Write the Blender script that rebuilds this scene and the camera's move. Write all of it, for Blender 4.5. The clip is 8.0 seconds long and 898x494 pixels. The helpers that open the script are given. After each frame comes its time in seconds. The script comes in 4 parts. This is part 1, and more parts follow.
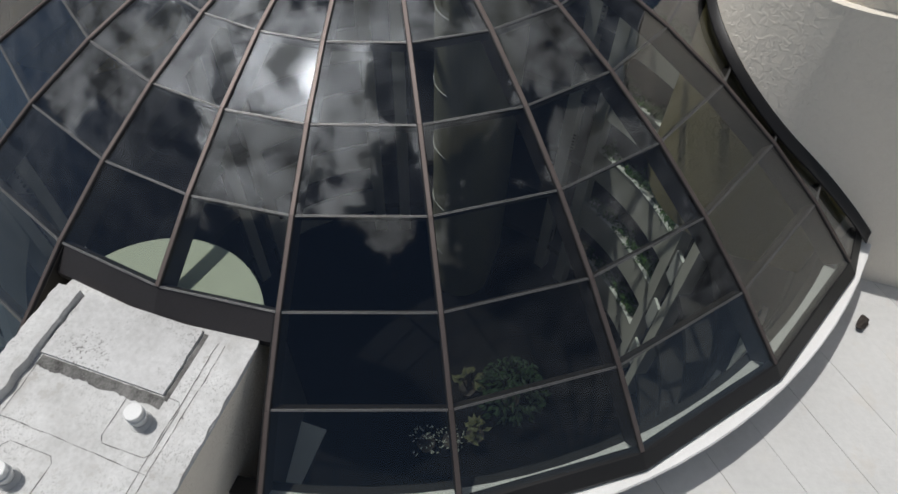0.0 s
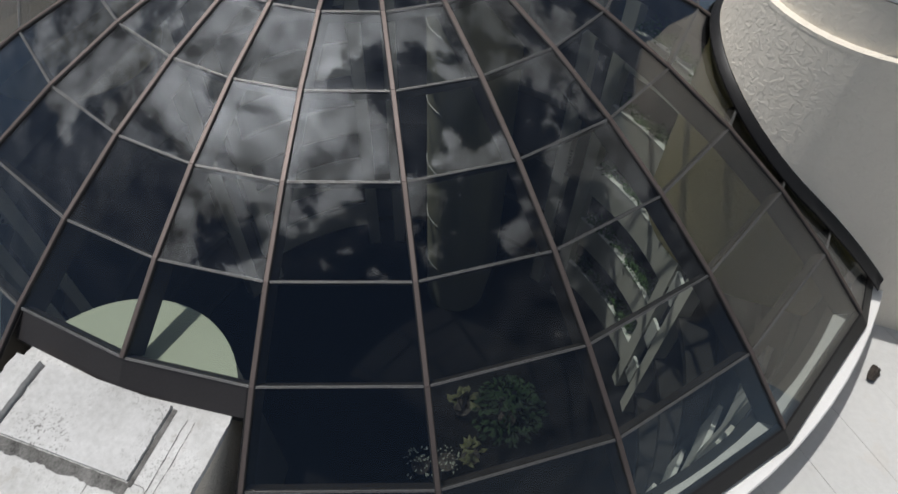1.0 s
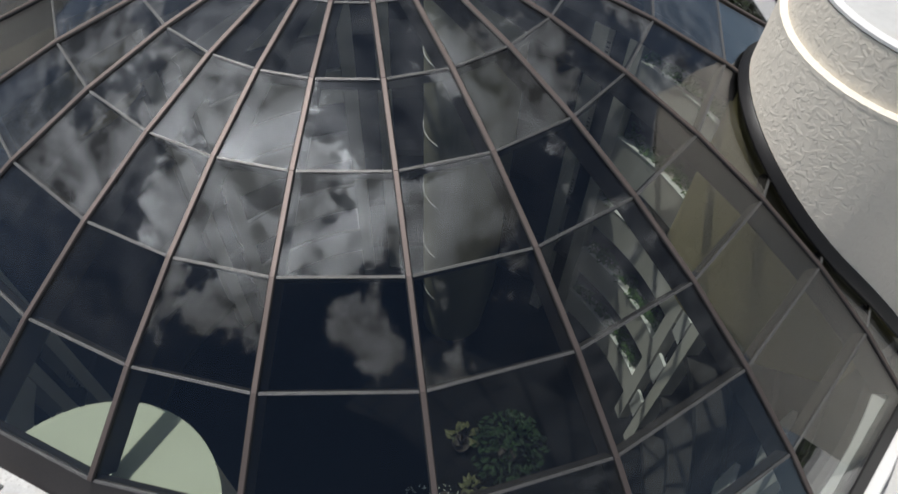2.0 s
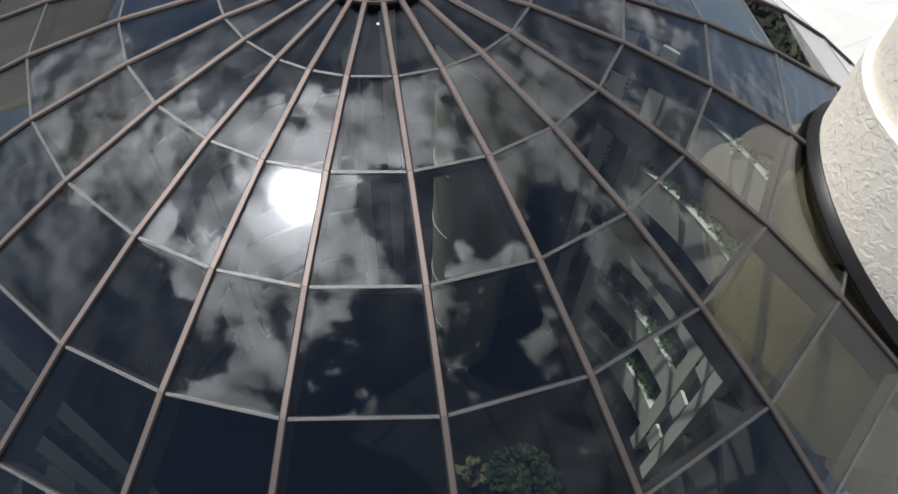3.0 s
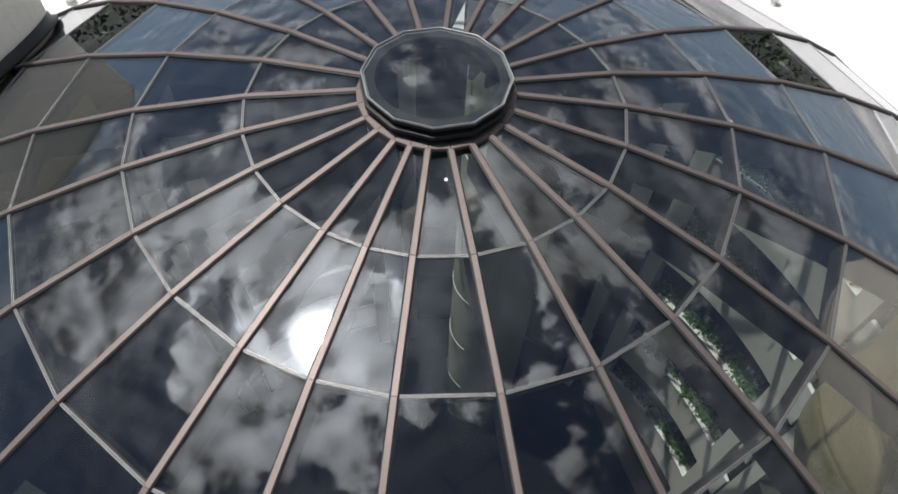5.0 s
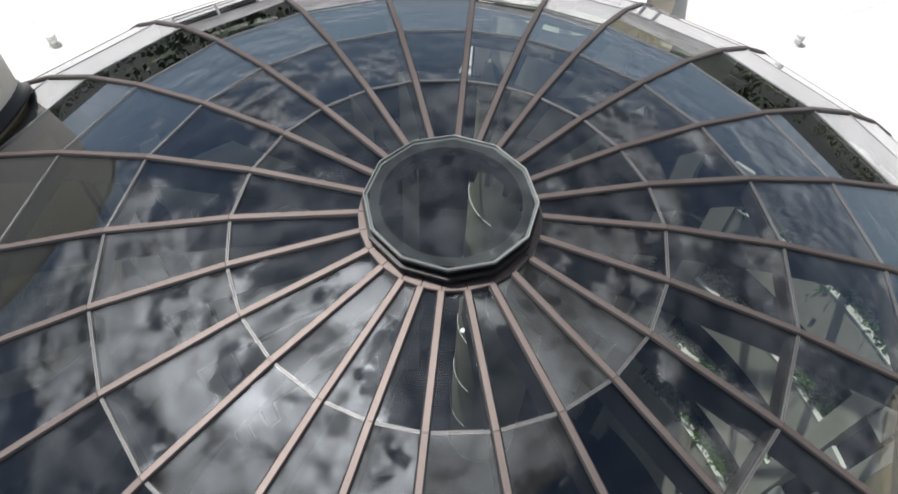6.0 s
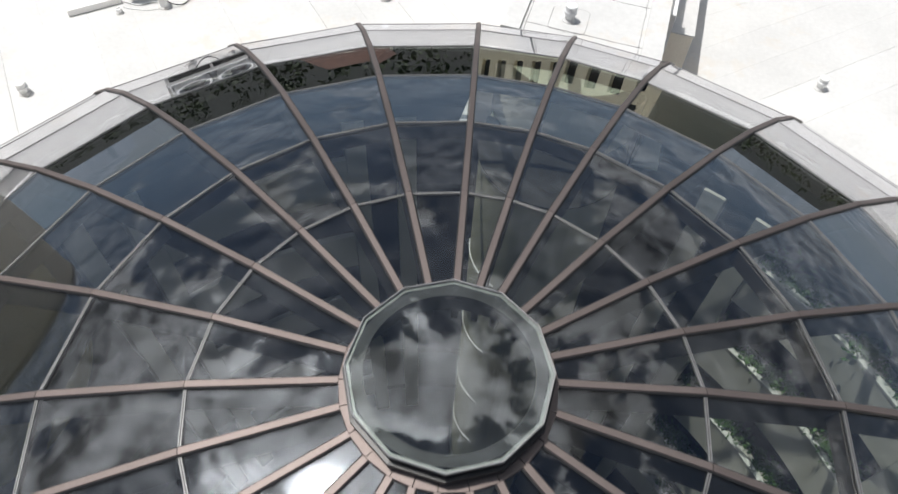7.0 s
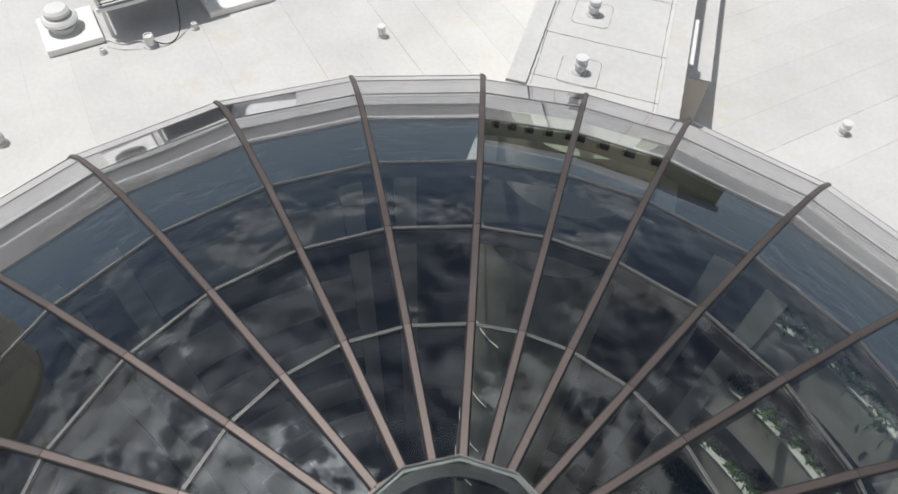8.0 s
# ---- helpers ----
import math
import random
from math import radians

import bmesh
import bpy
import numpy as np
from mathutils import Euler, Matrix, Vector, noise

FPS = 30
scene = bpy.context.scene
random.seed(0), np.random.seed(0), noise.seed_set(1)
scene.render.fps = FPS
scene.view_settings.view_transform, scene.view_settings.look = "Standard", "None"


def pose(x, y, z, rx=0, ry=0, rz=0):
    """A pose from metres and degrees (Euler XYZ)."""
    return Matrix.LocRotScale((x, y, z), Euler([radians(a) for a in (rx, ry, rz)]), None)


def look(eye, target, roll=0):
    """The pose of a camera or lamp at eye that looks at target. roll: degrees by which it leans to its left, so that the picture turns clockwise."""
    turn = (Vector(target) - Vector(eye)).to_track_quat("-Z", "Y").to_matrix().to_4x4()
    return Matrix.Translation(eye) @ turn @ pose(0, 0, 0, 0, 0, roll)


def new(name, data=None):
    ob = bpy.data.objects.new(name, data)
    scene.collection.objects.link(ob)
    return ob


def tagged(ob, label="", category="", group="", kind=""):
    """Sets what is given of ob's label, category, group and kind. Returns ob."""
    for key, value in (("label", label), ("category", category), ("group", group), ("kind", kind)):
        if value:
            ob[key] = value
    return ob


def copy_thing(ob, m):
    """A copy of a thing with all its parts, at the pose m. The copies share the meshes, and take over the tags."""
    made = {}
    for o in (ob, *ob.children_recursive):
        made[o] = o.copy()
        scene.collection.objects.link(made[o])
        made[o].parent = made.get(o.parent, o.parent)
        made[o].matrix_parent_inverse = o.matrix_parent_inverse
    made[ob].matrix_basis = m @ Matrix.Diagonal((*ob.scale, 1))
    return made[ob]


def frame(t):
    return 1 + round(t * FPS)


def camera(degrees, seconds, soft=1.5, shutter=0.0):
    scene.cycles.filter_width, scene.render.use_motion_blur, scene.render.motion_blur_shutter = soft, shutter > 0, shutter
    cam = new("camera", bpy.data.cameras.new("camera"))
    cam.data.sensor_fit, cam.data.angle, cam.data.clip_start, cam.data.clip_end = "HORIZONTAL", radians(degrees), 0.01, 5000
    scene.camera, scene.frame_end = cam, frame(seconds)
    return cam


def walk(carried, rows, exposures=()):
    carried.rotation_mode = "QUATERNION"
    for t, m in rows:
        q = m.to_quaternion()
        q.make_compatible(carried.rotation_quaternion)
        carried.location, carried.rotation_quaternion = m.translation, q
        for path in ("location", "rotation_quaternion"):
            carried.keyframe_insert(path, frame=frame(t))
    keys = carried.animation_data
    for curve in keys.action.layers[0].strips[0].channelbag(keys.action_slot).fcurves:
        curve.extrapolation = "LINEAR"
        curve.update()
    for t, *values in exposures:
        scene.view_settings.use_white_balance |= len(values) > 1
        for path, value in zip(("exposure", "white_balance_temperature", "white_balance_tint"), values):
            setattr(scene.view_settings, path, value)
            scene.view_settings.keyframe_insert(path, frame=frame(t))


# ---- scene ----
cam = camera(66.8, 8.0, soft=1.5, shutter=0.3)
walk(cam, [
    (0.0, pose(1.965, -13.153, 11.052, 36.89, -1.32, 3.58)),
    (0.5, pose(1.983, -12.623, 11.072, 36.68, -1.42, 3.36)),
    (1.0, pose(2.039, -11.994, 11.084, 36.52, -1.38, 3.35)),
    (1.5, pose(1.927, -11.327, 11.027, 36.97, -1.75, 2.91)),
    (3.0, pose(1.221, -8.605, 10.832, 36.16, -1.71, 2.54)),
    (3.5, pose(0.899, -7.890, 10.689, 36.52, -1.97, 2.20)),
    (4.5, pose(0.381, -6.673, 10.678, 36.49, -1.91, 1.99)),
    (6.0, pose(-0.047, -4.234, 10.774, 36.27, -1.99, 2.00)),
    (6.5, pose(-0.010, -3.286, 10.814, 35.66, -1.67, 2.19)),
    (7.0, pose(-0.093, -2.419, 10.739, 36.16, -1.96, 1.96)),
    (7.5, pose(-0.122, -1.615, 10.776, 35.91, -1.99, 2.17)),
    (8.0, pose(-0.182, -0.890, 10.768, 36.15, -1.87, 1.86)),
], exposures=[(0.0, -1.06), (1.5, -0.90), (3.0, -0.40), (4.5, -0.22), (6.0, -0.20), (7.0, -0.38), (8.0, -0.74)])

# ---- world, sun ----
SUN_EL, SUN_AZ = 70.5, -65.0   # degrees; azimuth from +y towards +x
sun_dir = Vector((math.sin(radians(SUN_AZ)) * math.cos(radians(SUN_EL)),
                  math.cos(radians(SUN_AZ)) * math.cos(radians(SUN_EL)), math.sin(radians(SUN_EL))))
sun = new("sun", bpy.data.lights.new("sun", "SUN"))
sun.data.energy, sun.data.angle, sun.data.color = 5.0, radians(0.53), (1.0, 0.972, 0.938)
sun.matrix_world = look(sun_dir * 60, (0, 0, 0))

world = bpy.data.worlds.new("sky")
scene.world = world
world.use_nodes = True
wn, wl = world.node_tree.nodes, world.node_tree.links
wn.clear()


def wnode(kind, **values):
    n = wn.new(kind)
    for k, v in values.items():
        n.inputs[k].default_value = v
    return n


sky = wn.new("ShaderNodeTexSky")
sky.sky_type, sky.sun_disc = "NISHITA", False
sky.sun_elevation, sky.sun_rotation = radians(SUN_EL), radians(SUN_AZ)
sky.air_density, sky.dust_density, sky.ozone_density = 1.0, 0.0, 2.5
coord = wn.new("ShaderNodeTexCoord")
# the cloud deck: directions carried onto a flat layer overhead
sep = wn.new("ShaderNodeSeparateXYZ")
wl.new(coord.outputs["Generated"], sep.inputs[0])
lift = wn.new("ShaderNodeMath"); lift.operation = "MAXIMUM"; lift.inputs[1].default_value = 0.0
wl.new(sep.outputs[2], lift.inputs[0])
lift2 = wn.new("ShaderNodeMath"); lift2.operation = "ADD"; lift2.inputs[1].default_value = 0.22
wl.new(lift.outputs[0], lift2.inputs[0])
flat = wn.new("ShaderNodeVectorMath"); flat.operation = "DIVIDE"
wl.new(coord.outputs["Generated"], flat.inputs[0])
comb = wn.new("ShaderNodeCombineXYZ")
for i in range(3):
    wl.new(lift2.outputs[0], comb.inputs[i])
wl.new(comb.outputs[0], flat.inputs[1])

def wmath(op, a, b=None, c=None, clamp=False):
    """A math node on sockets or plain numbers; returns its output."""
    n = wn.new("ShaderNodeMath")
    n.operation, n.use_clamp = op, clamp
    for i, v in enumerate((a, b, c)):
        if v is None:
            continue
        if isinstance(v, (int, float)):
            n.inputs[i].default_value = v
        else:
            wl.new(v, n.inputs[i])
    return n.outputs[0]


def wvec(op, a, b, out="Vector"):
    n = wn.new("ShaderNodeVectorMath")
    n.operation = op
    for i, v in enumerate((a, b)):
        if isinstance(v, tuple):
            n.inputs[i].default_value = v
        else:
            wl.new(v, n.inputs[i])
    return n.outputs[out]


def wsmooth(v, lo, hi, to_lo=0.0, to_hi=1.0):
    n = wn.new("ShaderNodeMapRange")
    n.interpolation_type = "SMOOTHSTEP"
    for k, x in zip(("From Min", "From Max", "To Min", "To Max"), (lo, hi, to_lo, to_hi)):
        n.inputs[k].default_value = x
    wl.new(v, n.inputs[0])
    return n.outputs[0]


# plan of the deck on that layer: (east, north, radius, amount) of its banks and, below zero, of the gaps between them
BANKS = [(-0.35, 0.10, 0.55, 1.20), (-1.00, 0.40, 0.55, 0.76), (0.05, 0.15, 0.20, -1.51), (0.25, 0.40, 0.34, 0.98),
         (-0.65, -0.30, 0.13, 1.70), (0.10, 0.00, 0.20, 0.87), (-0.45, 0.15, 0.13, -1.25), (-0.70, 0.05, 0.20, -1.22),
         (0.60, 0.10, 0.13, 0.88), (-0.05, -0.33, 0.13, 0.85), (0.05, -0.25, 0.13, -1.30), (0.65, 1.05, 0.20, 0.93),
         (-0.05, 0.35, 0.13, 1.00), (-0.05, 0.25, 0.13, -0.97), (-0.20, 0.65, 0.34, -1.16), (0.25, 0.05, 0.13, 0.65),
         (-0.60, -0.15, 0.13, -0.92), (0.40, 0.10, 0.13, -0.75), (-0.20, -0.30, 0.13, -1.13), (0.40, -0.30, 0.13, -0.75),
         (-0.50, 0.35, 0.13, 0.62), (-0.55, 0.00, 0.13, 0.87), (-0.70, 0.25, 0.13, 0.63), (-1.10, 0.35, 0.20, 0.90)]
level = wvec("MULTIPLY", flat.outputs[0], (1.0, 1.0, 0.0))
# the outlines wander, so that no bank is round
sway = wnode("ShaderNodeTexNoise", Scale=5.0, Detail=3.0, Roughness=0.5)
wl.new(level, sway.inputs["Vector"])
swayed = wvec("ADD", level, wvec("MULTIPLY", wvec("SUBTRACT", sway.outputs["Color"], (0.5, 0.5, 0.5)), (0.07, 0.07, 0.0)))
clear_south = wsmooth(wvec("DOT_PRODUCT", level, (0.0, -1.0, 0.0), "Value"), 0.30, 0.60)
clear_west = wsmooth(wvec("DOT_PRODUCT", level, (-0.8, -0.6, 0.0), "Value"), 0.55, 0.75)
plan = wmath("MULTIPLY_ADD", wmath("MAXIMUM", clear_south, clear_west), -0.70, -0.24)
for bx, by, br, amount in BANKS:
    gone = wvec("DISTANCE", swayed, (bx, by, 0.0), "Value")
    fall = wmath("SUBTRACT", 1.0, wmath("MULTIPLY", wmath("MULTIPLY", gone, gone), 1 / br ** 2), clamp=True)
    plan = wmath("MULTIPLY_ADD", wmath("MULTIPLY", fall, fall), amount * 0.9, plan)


def puffs(at):
    """Billows of several sizes: round heads from cells, torn edges from noise."""
    soft_noise = wnode("ShaderNodeTexNoise", Scale=7.5, Detail=13.0, Roughness=0.62)
    wl.new(at, soft_noise.inputs["Vector"])
    heads = wnode("ShaderNodeTexVoronoi", Scale=13.0, Detail=4.0, Roughness=0.52)
    heads.feature, heads.normalize = "F1", True
    wl.new(wvec("ADD", at, wvec("MULTIPLY", soft_noise.outputs["Color"], (0.018, 0.018, 0.0))), heads.inputs["Vector"])
    torn = wmath("MULTIPLY", wmath("SUBTRACT", soft_noise.outputs[0], 0.5), 4.6)
    return wmath("ADD", torn, wmath("MULTIPLY", wmath("SUBTRACT", 0.42, heads.outputs["Distance"]), 1.15))


here = puffs(swayed)
to_sun = wvec("NORMALIZE", wvec("SUBTRACT", (sun_dir.x / (sun_dir.z + 0.22), sun_dir.y / (sun_dir.z + 0.22), 0.0), level), (0.0, 0.0, 0.0))
sunward = puffs(wvec("ADD", swayed, wvec("MULTIPLY", to_sun, (0.027, 0.027, 0.0))))
far_off = wsmooth(wvec("LENGTH", level, (0.0, 0.0, 0.0), "Value"), 0.65, 1.35)
banks_far = wnode("ShaderNodeTexNoise", Scale=2.2, Detail=5.0, Roughness=0.5)
wl.new(level, banks_far.inputs["Vector"])
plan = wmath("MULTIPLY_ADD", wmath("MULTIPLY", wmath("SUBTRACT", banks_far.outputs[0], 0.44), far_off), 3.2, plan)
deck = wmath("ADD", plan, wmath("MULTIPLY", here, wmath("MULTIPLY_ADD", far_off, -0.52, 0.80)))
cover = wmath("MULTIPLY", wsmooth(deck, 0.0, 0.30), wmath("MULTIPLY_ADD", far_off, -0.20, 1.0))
# heads turned to the sun are bright, the thick middle is grey
relief = wmath("MULTIPLY_ADD", wmath("SUBTRACT", here, sunward), 1.75, 1.08)
relief = wmath("MINIMUM", wmath("MAXIMUM", relief, 0.30), 2.3)
thick = wsmooth(deck, 0.15, 1.6, 1.30, 0.50)
thick = wmath("MULTIPLY", thick, wsmooth(wvec("DOT_PRODUCT", level, (0.0, 1.0, 0.0), "Value"), -0.35, 0.15, 0.52, 1.0))   # greyer undersides southwards
shade = wmath("MULTIPLY", relief, thick)
tone = wn.new("ShaderNodeMix"); tone.data_type = "RGBA"; tone.clamp_factor = False
wl.new(wmath("MULTIPLY", shade, 0.5), tone.inputs["Factor"])
tone.inputs[6].default_value, tone.inputs[7].default_value = (0.02, 0.022, 0.026, 1), (1.90, 1.97, 2.06, 1)
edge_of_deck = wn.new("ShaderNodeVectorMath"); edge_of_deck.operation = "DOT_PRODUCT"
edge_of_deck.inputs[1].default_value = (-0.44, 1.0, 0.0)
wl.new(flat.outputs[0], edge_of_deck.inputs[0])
sky_bg = wnode("ShaderNodeBackground", Strength=0.062)
grey = wnode("ShaderNodeHueSaturation", Saturation=0.9)
wl.new(sky.outputs[0], grey.inputs["Color"])
wl.new(grey.outputs[0], sky_bg.inputs[0])
cloud_bg = wnode("ShaderNodeBackground", Strength=1.0)
# clouds and haze glow towards the sun
toward = wn.new("ShaderNodeVectorMath"); toward.operation = "DOT_PRODUCT"
toward.inputs[1].default_value = sun_dir
wl.new(coord.outputs["Generated"], toward.inputs[0])
glow = wn.new("ShaderNodeMath"); glow.operation = "POWER"; glow.inputs[1].default_value = 70.0
near = wn.new("ShaderNodeMath"); near.operation = "MAXIMUM"; near.inputs[1].default_value = 0.0
wl.new(toward.outputs["Value"], near.inputs[0]); wl.new(near.outputs[0], glow.inputs[0])
core = wn.new("ShaderNodeMath"); core.operation = "POWER"; core.inputs[1].default_value = 2400.0
wl.new(near.outputs[0], core.inputs[0])
broad = wn.new("ShaderNodeMath"); broad.operation = "POWER"; broad.inputs[1].default_value = 8.0
wl.new(near.outputs[0], broad.inputs[0])
lit = wn.new("ShaderNodeMath"); lit.operation = "MULTIPLY_ADD"; lit.inputs[1].default_value, lit.inputs[2].default_value = 2.0, 0.46
wl.new(broad.outputs[0], lit.inputs[0])
gain = wn.new("ShaderNodeMath"); gain.operation = "MULTIPLY_ADD"; gain.inputs[1].default_value = 2.3
wl.new(lit.outputs[0], gain.inputs[2])
wl.new(glow.outputs[0], gain.inputs[0])
gain2 = wn.new("ShaderNodeMath"); gain2.operation = "MULTIPLY_ADD"; gain2.inputs[1].default_value = 40.0
wl.new(core.outputs[0], gain2.inputs[0]); wl.new(gain.outputs[0], gain2.inputs[2])
wl.new(gain2.outputs[0], cloud_bg.inputs[1])
wl.new(tone.outputs[2], cloud_bg.inputs[0])
# thin bright haze round the sun also where the sky is clear
haze = wn.new("ShaderNodeMath"); haze.operation = "MULTIPLY_ADD"; haze.inputs[1].default_value = 0.62
low = wn.new("ShaderNodeMapRange"); low.interpolation_type = "SMOOTHSTEP"   # the deck thins into the haze low down
low.inputs["From Min"].default_value, low.inputs["From Max"].default_value = 0.08, 0.5
low.inputs["To Min"].default_value, low.inputs["To Max"].default_value = 0.80, 1.0
wl.new(sep.outputs[2], low.inputs[0])
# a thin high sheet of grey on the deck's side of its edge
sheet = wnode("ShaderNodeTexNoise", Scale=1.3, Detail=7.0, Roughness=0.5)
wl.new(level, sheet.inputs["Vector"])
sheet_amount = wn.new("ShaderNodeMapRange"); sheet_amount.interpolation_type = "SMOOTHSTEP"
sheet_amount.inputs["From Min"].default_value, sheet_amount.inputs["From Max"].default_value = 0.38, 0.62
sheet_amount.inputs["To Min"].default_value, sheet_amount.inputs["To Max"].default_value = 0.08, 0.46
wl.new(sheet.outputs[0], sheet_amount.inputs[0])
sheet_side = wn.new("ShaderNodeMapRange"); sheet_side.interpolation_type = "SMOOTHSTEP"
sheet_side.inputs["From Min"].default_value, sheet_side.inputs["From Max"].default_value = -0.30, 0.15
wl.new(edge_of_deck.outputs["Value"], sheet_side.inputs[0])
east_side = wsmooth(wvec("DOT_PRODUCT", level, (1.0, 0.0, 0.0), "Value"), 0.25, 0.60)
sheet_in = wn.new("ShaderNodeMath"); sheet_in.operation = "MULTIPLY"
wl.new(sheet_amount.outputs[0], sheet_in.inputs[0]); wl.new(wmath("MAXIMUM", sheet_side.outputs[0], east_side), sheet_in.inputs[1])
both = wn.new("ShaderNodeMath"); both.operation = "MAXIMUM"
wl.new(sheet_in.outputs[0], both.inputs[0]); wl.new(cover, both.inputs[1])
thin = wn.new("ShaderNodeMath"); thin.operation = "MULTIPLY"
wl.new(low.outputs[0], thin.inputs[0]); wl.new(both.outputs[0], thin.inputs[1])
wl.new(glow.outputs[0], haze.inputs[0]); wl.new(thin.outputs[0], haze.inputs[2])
mix = wn.new("ShaderNodeMixShader")
wl.new(haze.outputs[0], mix.inputs[0])
wl.new(sky_bg.outputs[0], mix.inputs[1])
wl.new(cloud_bg.outputs[0], mix.inputs[2])
# pale haze towards the horizon
veil = wn.new("ShaderNodeMapRange"); veil.interpolation_type = "SMOOTHSTEP"
veil.inputs["From Min"].default_value, veil.inputs["From Max"].default_value = 0.42, 0.0
veil.inputs["To Min"].default_value, veil.inputs["To Max"].default_value = 0.0, 0.60
wl.new(sep.outputs[2], veil.inputs[0])
veil_bg = wnode("ShaderNodeBackground", Strength=1.05)
veil_bg.inputs[0].default_value = (0.33, 0.46, 0.64, 1)
mix2 = wn.new("ShaderNodeMixShader")
wl.new(veil.outputs[0], mix2.inputs[0]); wl.new(mix.outputs[0], mix2.inputs[1]); wl.new(veil_bg.outputs[0], mix2.inputs[2])
wout = wn.new("ShaderNodeOutputWorld")
wl.new(mix2.outputs[0], wout.inputs[0])


# ---- materials ----
def material(name, base, dark=None, rough=0.6, metal=0.0, scale=3.0, fine=40.0, bump=0.2, bump_scale=60.0, spec=0.5,
             spread=0.35, vary=0.0, depth=0.01):
    """Two scales of colour noise between base and dark, fine relief, optional change from piece to piece."""
    m = bpy.data.materials.new(name)
    m.use_nodes = True
    n, l = m.node_tree.nodes, m.node_tree.links
    b = n["Principled BSDF"]
    b.inputs["Roughness"].default_value, b.inputs["Metallic"].default_value = rough, metal
    b.inputs["Specular IOR Level"].default_value = spec
    dark = dark or tuple(c * 0.75 for c in base)
    tc = n.new("ShaderNodeTexCoord")
    big, small = n.new("ShaderNodeTexNoise"), n.new("ShaderNodeTexNoise")
    big.inputs["Scale"].default_value, big.inputs["Detail"].default_value = scale * 0.35, 6
    small.inputs["Scale"].default_value, small.inputs["Detail"].default_value = fine, 4
    for t in (big, small):
        l.new(tc.outputs["Object"], t.inputs["Vector"])
    add = n.new("ShaderNodeMath"); add.operation = "MULTIPLY_ADD"
    add.inputs[1].default_value, add.inputs[2].default_value = 0.35, 0.0
    l.new(small.outputs[0], add.inputs[0])
    add2 = n.new("ShaderNodeMath"); add2.operation = "MULTIPLY_ADD"; add2.inputs[1].default_value = 0.65
    l.new(big.outputs[0], add2.inputs[0]); l.new(add.outputs[0], add2.inputs[2])
    ramp = n.new("ShaderNodeValToRGB")
    ramp.color_ramp.elements[0].position, ramp.color_ramp.elements[1].position = 0.5 - spread / 2, 0.5 + spread / 2
    ramp.color_ramp.elements[0].color, ramp.color_ramp.elements[1].color = (*dark, 1), (*base, 1)
    l.new(add2.outputs[0], ramp.inputs[0])
    colour = ramp.outputs[0]
    if vary:
        info = n.new("ShaderNodeObjectInfo")
        hsv = n.new("ShaderNodeHueSaturation")
        rng = n.new("ShaderNodeMapRange")
        rng.inputs["To Min"].default_value, rng.inputs["To Max"].default_value = 1 - vary, 1 + vary
        l.new(info.outputs["Random"], rng.inputs[0]); l.new(rng.outputs[0], hsv.inputs["Value"])
        l.new(colour, hsv.inputs["Color"])
        colour = hsv.outputs[0]
    l.new(colour, b.inputs["Base Color"])
    if bump:
        bt = n.new("ShaderNodeTexNoise")
        bt.inputs["Scale"].default_value, bt.inputs["Detail"].default_value = bump_scale, 5
        l.new(tc.outputs["Object"], bt.inputs["Vector"])
        bp = n.new("ShaderNodeBump")
        bp.inputs["Strength"].default_value, bp.inputs["Distance"].default_value = bump, depth
        l.new(bt.outputs[0], bp.inputs["Height"]); l.new(bp.outputs[0], b.inputs["Normal"])
    return m


